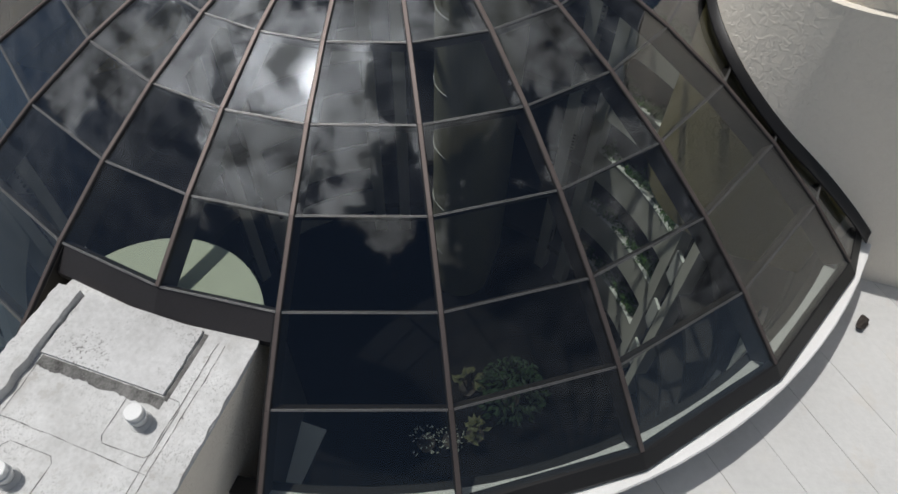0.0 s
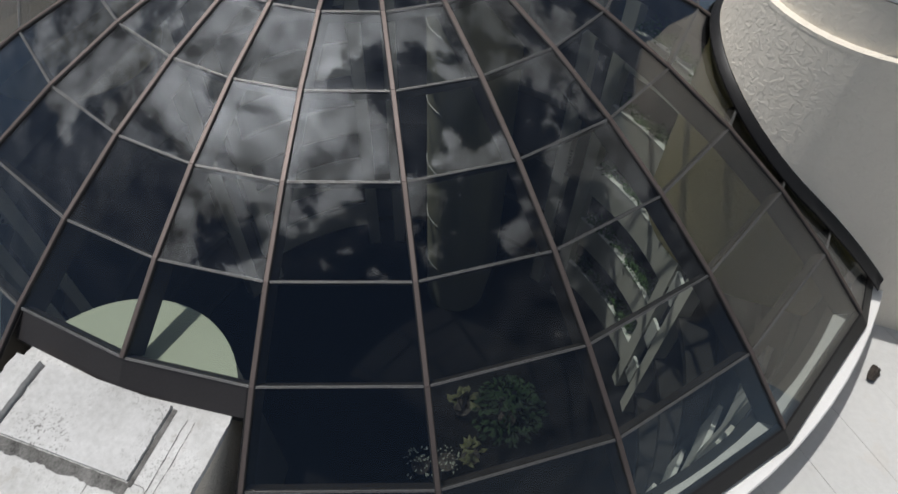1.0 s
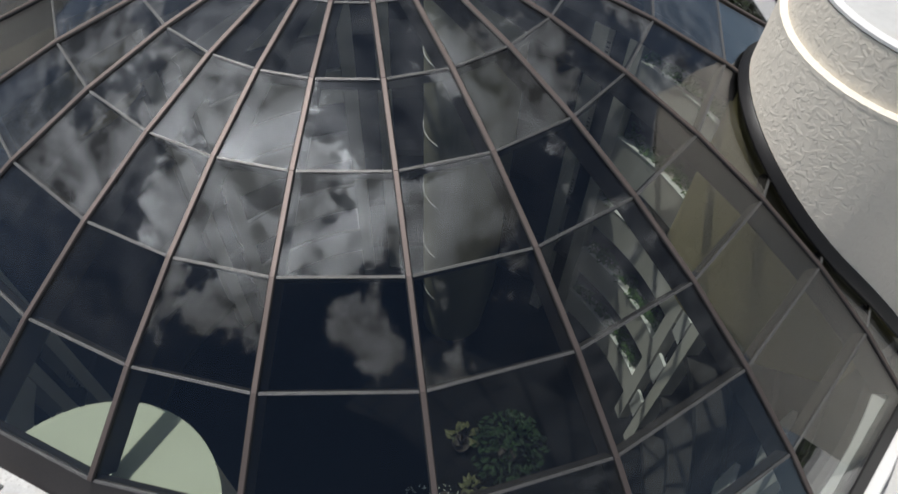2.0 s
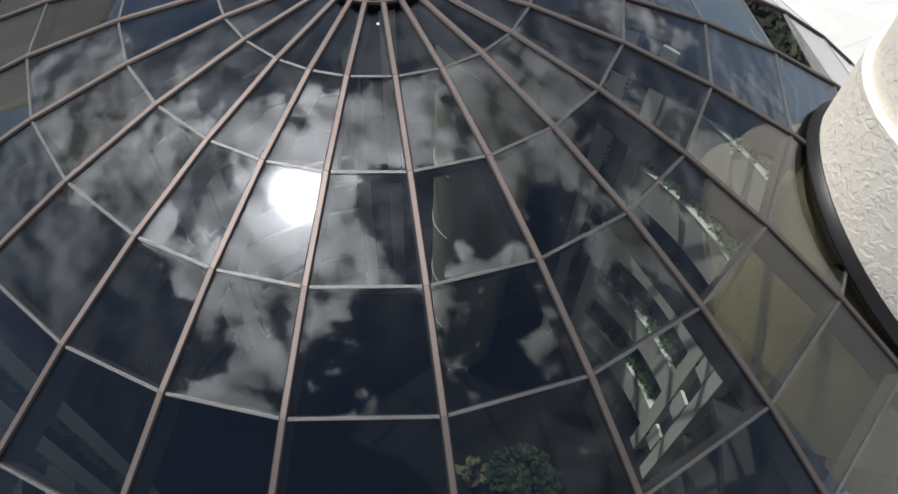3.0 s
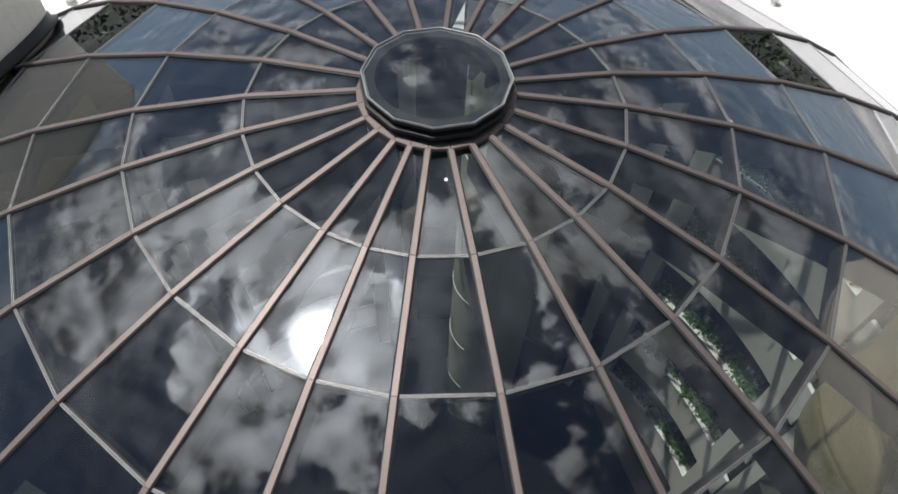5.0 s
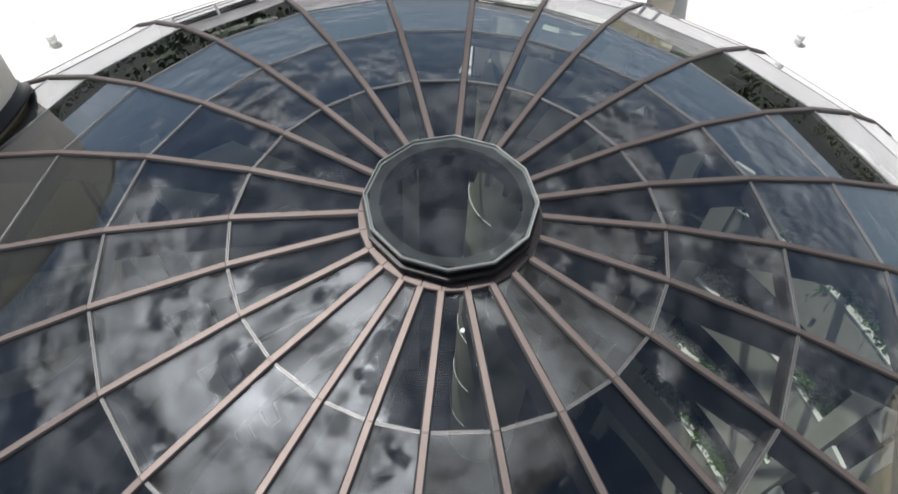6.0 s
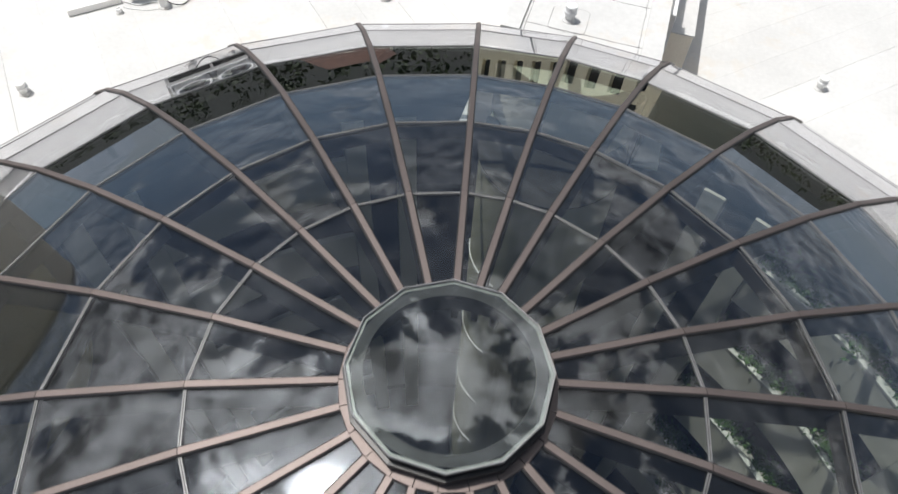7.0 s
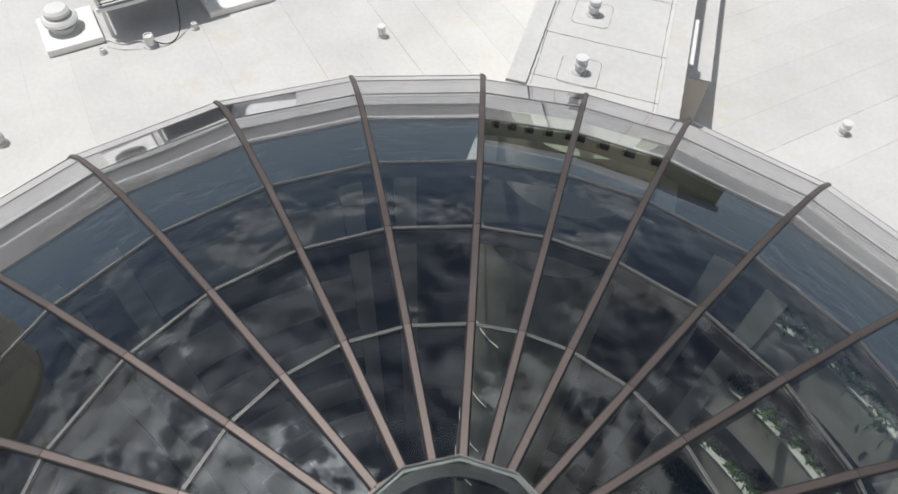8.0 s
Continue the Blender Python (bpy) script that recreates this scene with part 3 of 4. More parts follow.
# ---- towers on the cross axis, seen outside and, through the glass, inside ----
def tower(sign):
    t = tagged(empty("stucco_tower"), "round-ended cream stucco tower rising through the dome edge", "tower")
    base = TURN @ Matrix.Diagonal((sign, sign, 1, 1))
    def at(pts, z):
        return [base @ Vector((x, y, z)) for x, y in pts]
    body = bmesh.new()
    loft(body, [at(stadium(TOWER_C, TOWER_R, 24), -0.30), at(stadium(TOWER_C, TOWER_R, 24), TOWER_TOP - 0.02)])
    part("wall", body, STUCCO, t)
    lip = bmesh.new()
    outer, inner = stadium(TOWER_C, TOWER_R + 0.004, 24.01), stadium(TOWER_C, TOWER_R - 0.06, 23.9)
    loft(lip, [at(stadium(TOWER_C, TOWER_R - 0.3, 24), TOWER_TOP - 0.06), at(outer, TOWER_TOP - 0.06), at(outer, TOWER_TOP), at(inner, TOWER_TOP + 0.015)])
    part("coping", lip, STUCCO, t)
    crown = bmesh.new()
    loft(crown, [at(stadium(TOWER_C, TOWER_R - 0.10, 23.8), TOWER_TOP), at(stadium(TOWER_C, TOWER_R - 0.10, 23.8), TOWER_TOP + 0.70)])
    part("parapet", crown, STUCCO, t)
    rimb = bmesh.new()
    loft(rimb, [at(stadium(TOWER_C, TOWER_R - 0.09, 23.85), TOWER_TOP + 0.72), at(stadium(TOWER_C, TOWER_R - 0.09, 23.85), TOWER_TOP + 0.76),
                at(stadium(TOWER_C, TOWER_R - 0.19, 23.7), TOWER_TOP + 0.78), at(stadium(TOWER_C, TOWER_R - 0.23, 23.7), TOWER_TOP + 0.74)], caps=False)
    part("top_coping", rimb, CURB, t)
    lid = bmesh.new()
    loft(lid, [at(stadium(TOWER_C, TOWER_R - 0.22, 23.69), TOWER_TOP + 0.705), at(stadium(TOWER_C, TOWER_R - 0.22, 23.69), TOWER_TOP + 0.75)])
    part("tower_roof", lid, ROOF, t)
    # same wall inside the dome up to the glass, shade painted in darker olive
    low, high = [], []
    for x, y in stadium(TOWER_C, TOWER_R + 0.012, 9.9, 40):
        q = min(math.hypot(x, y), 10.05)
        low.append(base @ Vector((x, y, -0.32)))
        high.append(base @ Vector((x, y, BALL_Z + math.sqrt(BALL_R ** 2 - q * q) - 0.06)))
    part("inner_wall", loft(bmesh.new(), [low, high], closed=False, caps=False), INNER_STUCCO, t, "tower stucco inside the dome, shade painted in as olive")
    # dark flashing where glass meets stucco
    rings = []
    for x, y in stadium(TOWER_C, TOWER_R, 10.2, 40)[1:-1]:
        d = Vector((min(x - TOWER_C, 0), y)).normalized()
        row = []
        for off, hi in ((-0.02, 0.19), (0.03, 0.18), (0.05, 0.09), (0.13, 0.055), (0.13, 0.0), (-0.02, 0.0)):
            px, py = x + d.x * off, y + d.y * off
            z = BALL_Z + math.sqrt(BALL_R ** 2 - px * px - py * py)
            row.append(base @ Vector((px, py, z + hi)))
        rings.append(row)
    for s in (1, -1):
        ext = []
        for i in range(1, 9):
            x = TOWER_C + i * 0.23
            row = []
            for off, hi in ((-0.02, 0.19), (0.03, 0.18), (0.05, 0.09), (0.13, 0.055), (0.13, 0.0), (-0.02, 0.0)):
                y = s * (TOWER_R + off)
                z = BALL_Z + math.sqrt(max(BALL_R ** 2 - x * x - y * y, 0))
                row.append(base @ Vector((x, y, max(z, 1.0) + hi)))
            ext.append(row)
        rings = ext[::-1] + rings if s == 1 else rings + ext
    part("flashing", loft(bmesh.new(), rings), BLACK_METAL, t, "dark metal flashing", True)
    return t


tower(1)
tower(-1)


# ---- roof ducts on the long axis ----
def vent(at, r=0.16, h=0.42):
    v = tagged(empty("roof_vent", at), "white mushroom-capped breather vent on the membrane", "roof vent", "roof vents")
    part("skirt", lathe(bmesh.new(), [(r * 1.35, 0), (r * 1.3, 0.02), (r * 0.95, 0.05)]), ROOF, v)
    part("pipe", lathe(bmesh.new(), [(r * 0.85, 0.04), (r * 0.85, h * 0.72)]), WHITE_METAL, v, smooth=True)
    part("cap", lathe(bmesh.new(), [(r * 0.8, h * 0.46), (r * 1.12, h * 0.48), (r * 1.14, h * 0.64), (r * 0.96, h * 0.68), (r * 0.94, h * 0.78), (r * 1.08, h * 0.81), (r * 1.08, h * 0.97), (r * 1.0, h), (r * 0.2, h * 1.004)]), WHITE_METAL, v)
    return v


def duct(sign):
    d = tagged(empty("roof_duct"), "white membrane-covered roof duct that meets the dome", "roof duct")
    base = TURN @ Matrix.Diagonal((sign, sign, 1, 1))
    end = 24.0
    def blk(name, u0, u1, v0, v1, z0, z1, mat, bev=0.0, label=""):
        bm = bmesh.new()
        box(bm, (u1 - u0, v1 - v0, z1 - z0), base @ pose((u0 + u1) / 2, (v0 + v1) / 2, (z0 + z1) / 2), bev)
        return part(name, bm, mat, d, label)
    worn = BOX_ROOF if sign < 0 else ROOF
    body = bmesh.new()
    outline = [(-DUCT_HALF, end), (-DUCT_HALF, 8.89)] + [(-DUCT_HALF * math.cos(math.pi * i / 20), 8.89 - DUCT_HALF * math.sin(math.pi * i / 20)) for i in range(1, 20)] + [(DUCT_HALF, 8.89), (DUCT_HALF, end)]
    loft(body, [[base @ Vector((x, y, z)) for x, y in outline] for z in (0.006, DUCT_TOP - 0.012)])
    part("body", body, STUCCO, d, "cream stucco side walls")
    top = bmesh.new()
    loft(top, [[base @ Vector((x * 1.012, y, z)) for x, y in outline] for z in (DUCT_TOP - 0.05, DUCT_TOP)])
    part("membrane", top, worn, d)
    half = [(-1.565 * math.cos(math.pi * i / 28), 8.87 - 1.565 * math.sin(math.pi * i / 28)) for i in range(29)]
    half = [(x, min(y, 8.42)) for x, y in half]
    lid = bmesh.new()
    loft(lid, [[base @ Vector((x, y, z)) for x, y in half] for z in (DUCT_TOP - 0.004, DUCT_TOP + 0.006)])
    part("inner_lid", lid, LID_PAINT, d, "pale grey-green painted top under the glass")
    # raised edge strips, one high and one low, seen from the dome's middle outwards
    def ragged(name, u0, u1, v0, v1, z0, z1, mat, wear, seed):
        """A membrane strip with a slightly torn, wavy outline along both long edges."""
        n = max(2, int((v1 - v0) / 0.07))
        rows = []
        for i in range(n + 1):
            v = v0 + (v1 - v0) * i / n
            ja, jb, jz = (wear * noise.noise(Vector((v * f, seed, g))) for f, g in ((5.0, 1.0), (7.0, 4.0), (3.0, 8.0)))
            top = z1 + jz * 0.35
            rows.append([base @ Vector(q) for q in ((u0 + ja, v, z0), (u1 + jb, v, z0), (u1 + jb * 1.4 - 0.008, v, top), (u0 + ja * 1.4 + 0.008, v, top))])
        return part(name, loft(bmesh.new(), rows), mat, d)
    tear = 0.035 if sign < 0 else 0.012
    ragged("edge_upstand", -1.56 if sign > 0 else 1.18, -1.18 if sign > 0 else 1.56, 8.75, end, DUCT_TOP, DUCT_TOP + (0.06 if sign > 0 else 0.15), worn, tear, 2.0)
    ragged("edge_strip", 1.16 if sign > 0 else -1.57, 1.57 if sign > 0 else -1.16, 8.72, end, DUCT_TOP, DUCT_TOP + 0.035, worn, tear, 6.0)
    # seams of the membrane: thin uneven laps, opening and closing along their run
    srnd = random.Random(21 + sign)
    def seam(pts, wide=0.012, sway=0.012):
        run = []
        for (xa, ya), (xb, yb) in zip(pts, pts[1:]):
            n = max(2, int(math.hypot(xb - xa, yb - ya) / 0.09))
            run += [(xa + (xb - xa) * i / n, ya + (yb - ya) * i / n) for i in range(n)]
        run.append(pts[-1])
        l, h, drift = [], [], 0.0
        for i, (x, y) in enumerate(run):
            j = min(i, len(run) - 2)
            dx, dy = run[j + 1][0] - run[j][0], run[j + 1][1] - run[j][1]
            k = math.hypot(dx, dy)
            nx, ny = -dy / k, dx / k
            drift = drift * 0.8 + srnd.uniform(-sway, sway) * 0.6
            hw = wide * 0.5 * srnd.choice((0.35, 0.6, 0.9, 1.0, 1.3))
            l.append(base @ Vector((x + nx * (drift - hw), y + ny * (drift - hw), DUCT_TOP + 0.003)))
            h.append(base @ Vector((x + nx * (drift + hw), y + ny * (drift + hw), DUCT_TOP + 0.006)))
        part("lap_seam", loft(bmesh.new(), [l, h], closed=False, caps=False), DIRT, d)
    for v in ((9.06, 10.4, 12.2, 14.0) if sign > 0 else (10.66, 12.5, 14.3)):
        seam([(-1.16, v + 0.03), (1.16, v - 0.03)])
    for u in ((-1.12, 1.10) if sign > 0 else (-1.13, -1.02, 1.10)):
        seam([(u, 8.8), (u - 0.015, 10.6), (u + 0.01, 14.0), (u, end)])
    if sign < 0:
        seam([(-1.13, 9.9), (-1.32, 10.0), (-1.55, 10.05)], 0.014)
        seam([(-1.16, 8.8), (-1.30, 9.2), (-1.34, 9.9)], 0.012)
    if sign < 0:
        # a thicker patch at the dome end with a dirty step
        ragged("patch_sheet", -0.76, 1.16, 8.70, 9.72, DUCT_TOP, DUCT_TOP + 0.05, PATCH_ROOF, 0.03, 9.0)
        grime = bmesh.new()
        low, high = [], []
        for i in range(97):
            u = -0.80 + 1.92 * i / 96
            low.append((u, 9.735 + 0.012 * noise.noise(Vector((u * 9, 3, 0)))))
            high.append((u, 9.90 + 0.035 * noise.noise(Vector((u * 4, 0, 0))) + 0.02 * noise.noise(Vector((u * 17, 7, 0)))))
        loft(grime, [[base @ Vector((x, y, DUCT_TOP + 0.004)) for x, y in low], [base @ Vector((x, y, DUCT_TOP + 0.005)) for x, y in high]], closed=False, caps=False)
        part("grime_band", grime, DIRT, d, "dark dirt along the step in the membrane")
        side = bmesh.new()
        box(side, (0.07, 1.05, 0.004), base @ pose(-0.80, 9.25, DUCT_TOP + 0.004))
        part("grime_band", side, DIRT, d)
    else:
        blk("side_box", 1.575, 2.34, 11.80, end, 0.008, 1.24, STUCCO, 0.01, "lower cream stucco box beside the duct")
        blk("side_box_roof", 1.575, 2.36, 11.78, end, 1.244, 1.28, ROOF, 0.01)
        blk("side_strip", 1.58, 1.72, 10.6, 12.1, 1.2, 2.45, CURB, 0.02)
    # welded patches round the vents
    for u, v in (((-0.68, 10.12), (0.41, 11.27)) if sign < 0 else ((-0.33, 9.44), (-0.40, 11.27))):
        seam([(u - 0.37, v + 0.32), (u - 0.37, v - 0.32), (u - 0.30, v - 0.40), (u + 0.30, v - 0.40), (u + 0.37, v - 0.32),
              (u + 0.37, v + 0.32), (u + 0.30, v + 0.40), (u - 0.30, v + 0.40), (u - 0.37, v + 0.32)], 0.010, 0.006)
        p = base @ Vector((u, v, DUCT_TOP))
        vent(p, 0.110, 0.33)
    return d


duct(-1)
duct(1)
# dark panels from the glass down to the ducts
for cut in ((22, 23), (10, 11)):
    for j in cut:
        a0, a1 = RIB_AZ[j], RIB_AZ[(j + 1) % 24]
        rows = []
        for az in (a0, a1):
            top, s = on_ball(RING[6], az), Vector((math.cos(az), math.sin(az), 0))
            low = top + s * 0.30
            low.z = DUCT_TOP - 0.02
            rows.append([top - s * 0.01 - Vector((0, 0, 0.01)), low + Vector((0, 0, 0.04)), low + Vector((0, 0, -0.1)), top - s * 0.12 - Vector((0, 0, 0.1))])
        part("apron_panel", loft(bmesh.new(), rows), DARK_METAL, dome, "dark metal apron above the roof duct")

# dark return panels beside the ducts, and white slabs added between to bounce light
for j in (0, 22, 10, 12):
    az = RIB_AZ[j]
    inward = 1 if j in (22, 10) else -1
    off = Vector((-math.sin(az), math.cos(az), 0)) * inward
    pts = [on_ball(RING[k], az) + off * 0.03 for k in (6, 7, 8)]
    s8 = Vector((math.cos(az), math.sin(az), 0))
    foot = pts[2] + s8 * 0.21
    outline = [pts[0] - Vector((0, 0, 0.02)), pts[1], pts[2], Vector((foot.x, foot.y, foot.z - 0.25)), Vector((foot.x, foot.y, 0.01)), Vector((pts[0].x, pts[0].y, 0.01))]
    part("return_panel", slab(bmesh.new(), [q + off * 0.04 for q in outline], off, 0.04), BLACK_METAL, dome, "black metal side panel beside the roof duct")
for sign in (1, -1):
    base = TURN @ Matrix.Diagonal((sign, sign, 1, 1))
    for u in (-1.9, 1.9):
        g = bmesh.new()
        box(g, (0.66, 2.0, 0.05), base @ pose(u, 9.6, 0.05), 0.01)
        part("bounce_slab", g, CURB, dome)

# ---- roof ----
roof = tagged(empty("roof"), "flat roof of white membrane sheets", "roof", kind="structure")
part("roof_deck", annulus(bmesh.new(), 10.2, 40.0, -0.5, -0.006, 96), DECK, roof)
sheet_w = 1.05
gap_rnd = random.Random(8)
for quad in range(4):
    rot = TURN @ Matrix.Rotation(radians(45 + 90 * quad), 4, "Z")
    for i in range(-20, 20):
        q0, q1 = i * sheet_w + gap_rnd.choice((0.0, 0.003, 0.005)), (i + 1) * sheet_w - gap_rnd.choice((0.0, 0.002, 0.004))
        qs = [q0 + (q1 - q0) * s / 4 for s in range(5)]
        inner = [Vector((max(abs(q), math.sqrt(max(10.5 ** 2 - q * q, 0))), q, 0)) for q in qs]
        pts = [rot @ p for p in inner] + [rot @ Vector((28, q1, 0)), rot @ Vector((28, q0, 0))]
        part("roof_sheet", slab(bmesh.new(), [p + Vector((0, 0, 0.006)) for p in pts], (0, 0, 1), 0.008), ROOF, roof)

# ---- inside: a round well with galleries on every floor ----
hall = tagged(empty("atrium"), "round atrium well with cream galleries under the dome", "atrium", kind="structure")
FLOORS = [-2.2 - 3.2 * i for i in range(5)]      # tops of the parapets
WELL = 10.0


def arc_block(bm, r0, r1, z0, z1, a0, a1, n):
    """A curved block between two radii, two heights and two angles, in the building's axes."""
    rings = []
    for i in range(n + 1):
        a = radians(a0 + (a1 - a0) * i / n)
        c = Vector((math.cos(a), math.sin(a), 0))
        rings.append([TURN @ (c * r + Vector((0, 0, z))) for r, z in ((r0, z0), (r1, z0), (r1, z1), (r0, z1))])
    return loft(bm, rings)


part("back_wall", annulus(bmesh.new(), 13.6, 13.9, -18.2, -0.55, 48), INNER_SHADE, hall)
part("upper_wall", annulus(bmesh.new(), WELL + 0.08, 10.34, -0.9, 0.95, 72), INNER_SHADE, hall)
part("soffit", annulus(bmesh.new(), WELL + 0.05, 13.7, -0.95, -0.52, 72), INNER_SHADE, hall)
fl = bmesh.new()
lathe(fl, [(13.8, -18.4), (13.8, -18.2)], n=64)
part("floor", fl, DIM_FLOOR, hall)
for z in FLOORS:
    part("gallery", annulus(bmesh.new(), WELL + 0.02, 13.7, z - 1.45, z - 1.1, 72), INNER_SHADE, hall)
    for q in range(4):
        part("parapet", arc_block(bmesh.new(), WELL, WELL + 0.12, z - 1.5, z - 0.004, 90 * q + 31, 90 * q + 59, 14), INNER_WALL, hall)
        part("parapet_cap", arc_block(bmesh.new(), WELL - 0.02, WELL + 0.14, z, z + 0.05, 90 * q + 31, 90 * q + 59, 14), INNER_WHITE, hall)
        for b0, b1 in {0: ((24.2, 27.4),), 3: ((62.6, 65.8), (70.0, 79.5))}.get(q, ()):
            part("parapet", arc_block(bmesh.new(), WELL, WELL + 0.12, z - 1.5, z, 90 * q + b0, 90 * q + b1, 4), INNER_WHITE, hall)
        for b0, b1 in ((23.4, 24.1), (65.9, 66.6)):
            rail = bmesh.new()
            for h in (0.0, -0.18, -0.36, -0.54, -0.72, -0.90):
                arc_block(rail, WELL + 0.03, WELL + 0.07, z + h - 0.035, z + h, 90 * q + b0, 90 * q + b1, 4)
            part("railing", rail, SEAL, hall)
for q in range(4):
    for c in (22.0, 29.4, 60.6, 68.0):
        part("pillar", arc_block(bmesh.new(), WELL - 0.04, WELL + 0.45, -18.2, -0.9, 90 * q + c - 1.5, 90 * q + c + 1.5, 3), INNER_WALL, hall)

# the rounded lift shaft below the far duct, with a pale ledge at every floor
shaft = tagged(empty("lift_shaft"), "round-fronted cream lift shaft with white floor ledges", "lift shaft")


def shaft_outline(r, back=10.0):
    return [(-r, back), (-r, 7.4)] + [(-r * math.cos(math.pi * i / 24), 7.4 - r * math.sin(math.pi * i / 24)) for i in range(1, 24)] + [(r, 7.4), (r, back)]


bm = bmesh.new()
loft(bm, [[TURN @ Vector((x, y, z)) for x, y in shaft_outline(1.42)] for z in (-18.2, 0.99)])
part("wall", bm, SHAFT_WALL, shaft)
# Lid shade is painted in: near black, so its top catches no sun.
bm = bmesh.new()
loft(bm, [[TURN @ Vector((x, y, h)) for x, y in shaft_outline(1.455, 8.0)] for h in (1.003, 1.02)])
part("lid", bm, INNER_SHADE, shaft)
# Only the stretch the sun would catch is built: light put into the shape.
for z in [1.0] + FLOORS:
    bm = bmesh.new()
    arc = [math.pi * i / 24 for i in range(1, 10)]
    loft(bm, [[TURN @ Vector((-r * math.cos(a), 7.4 - r * math.sin(a), h)) for r, h in ((1.425, z - 0.03), (1.448, z - 0.03), (1.448, z), (1.425, z))] for a in arc])
    part("ledge", bm, INNER_WHITE, shaft, "sunlit stretch of a thin white ledge")


# planters on the galleries, full of trailing green
def planter(z, q, seed):
    p = tagged(empty("planter"), "long cream gallery planter full of leafy green shrubs", "planter", "gallery planters")
    part("trough", arc_block(bmesh.new(), WELL + 0.16, WELL + 0.62, z - 0.55, z - 0.08, 90 * q + 31.5, 90 * q + 58.5, 10), INNER_WALL, p)
    rnd = random.Random(seed)
    verts, faces = [], []
    clumps = [(rnd.uniform(31.8, 58.2), rnd.uniform(0.10, 0.62), rnd.uniform(0.12, 0.30)) for _ in range(46)]
    for ca, cr, size in clumps:
        for _ in range(34):
            a = radians(90 * q + ca + rnd.gauss(0, size * 3.2))
            r = WELL + cr + rnd.gauss(0, size * 0.5)
            h = z - 0.02 + abs(rnd.gauss(0, size * 0.75))
            c = TURN @ Vector((r * math.cos(a), r * math.sin(a), h))
            d = Vector((rnd.gauss(0, 1), rnd.gauss(0, 1), rnd.gauss(0.2, 0.6))).normalized()
            e = d.cross(Vector((rnd.gauss(0, 1), rnd.gauss(0, 1), rnd.gauss(0, 1)))).normalized()
            l = rnd.uniform(0.05, 0.10)
            i = len(verts)
            verts += [c - d * l, c + e * l * 0.45, c + d * l, c - e * l * 0.45]
            faces.append((i, i + 1, i + 2, i + 3))
    me = bpy.data.meshes.new("foliage")
    me.from_pydata([tuple(v) for v in verts], [], faces)
    me.materials.append(LEAF)
    f = new("foliage", me)
    f.parent = p
    tagged(f, "bright green leafy shrubs", kind="stuff")


for i, z in enumerate(FLOORS):
    planter(z, 0, 10 + i)
    planter(z, 3, 30 + i)

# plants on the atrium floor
# Sunlight on these leaves is painted in as a paler yellow-green.
SUN_LEAF = material("sunlit_leaf", (0.17, 0.165, 0.085), (0.07, 0.085, 0.035), 0.45, 0, 5, 30, 0.0, 30, 0.5, 0.5)
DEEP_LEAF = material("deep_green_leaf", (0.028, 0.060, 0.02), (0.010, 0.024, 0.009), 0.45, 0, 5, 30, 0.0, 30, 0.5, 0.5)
WHITE_LEAF = material("white_petal", (0.52, 0.53, 0.48), (0.30, 0.34, 0.25), 0.5, 0, 5, 30, 0.0, 30)
POT = material("dark_clay_pot", (0.07, 0.055, 0.045), None, 0.7, 0, 3, 30, 0.2, 40)


def floor_plant(name, at, spread, tall, count, leaf, mat, seed, label):
    """A pot, thin stems and broad pointed leaves folded along the middle."""
    p = tagged(empty(name, at), label, "plant", "atrium floor plants")
    rnd = random.Random(seed)
    part("pot", lathe(bmesh.new(), [(0.26, 0), (0.36, 0.45), (0.40, 0.5), (0.34, 0.5), (0.32, 0.44)], n=16), POT, p)
    stems = bmesh.new()
    verts, faces = [], []
    for _ in range(7):
        a, q = rnd.uniform(0, 6.28), spread * rnd.uniform(0.15, 0.6)
        e = Vector((q * math.cos(a), q * math.sin(a), tall * rnd.uniform(0.6, 0.9)))
        loft(stems, [[Vector((0.03 * math.cos(k * 2.09), 0.03 * math.sin(k * 2.09), 0.4)) for k in range(3)],
                     [e + Vector((0.012 * math.cos(k * 2.09), 0.012 * math.sin(k * 2.09), 0)) for k in range(3)]])
    part("stem", stems, POT, p)
    for _ in range(count):
        a, q = rnd.uniform(0, 6.28), spread * math.sqrt(rnd.random())
        c = Vector((q * math.cos(a), q * math.sin(a), 0.4 + (tall - 0.4) * (1 - 0.6 * (q / spread) ** 2) * rnd.uniform(0.55, 1.0)))
        d = Vector((math.cos(a + rnd.gauss(0, 0.7)), math.sin(a + rnd.gauss(0, 0.7)), rnd.gauss(-0.1, 0.3))).normalized()
        w = d.cross(Vector((0, 0, 1))).normalized()
        l = leaf * rnd.uniform(0.6, 1.2)
        i = len(verts)
        drop = Vector((0, 0, l * 0.12))
        verts += [tuple(c - d * l * 0.5), tuple(c + w * l * 0.24 - drop), tuple(c + d * l * 0.5 - drop), tuple(c - w * l * 0.24 - drop), tuple(c)]
        faces += [(i, i + 1, i + 4), (i + 1, i + 2, i + 4), (i + 2, i + 3, i + 4), (i + 3, i, i + 4)]
    me = bpy.data.meshes.new("foliage")
    me.from_pydata(verts, [], faces)
    me.materials.append(mat)
    f = new("foliage", me)
    f.parent = p
    tagged(f, "broad pointed leaves", kind="stuff")


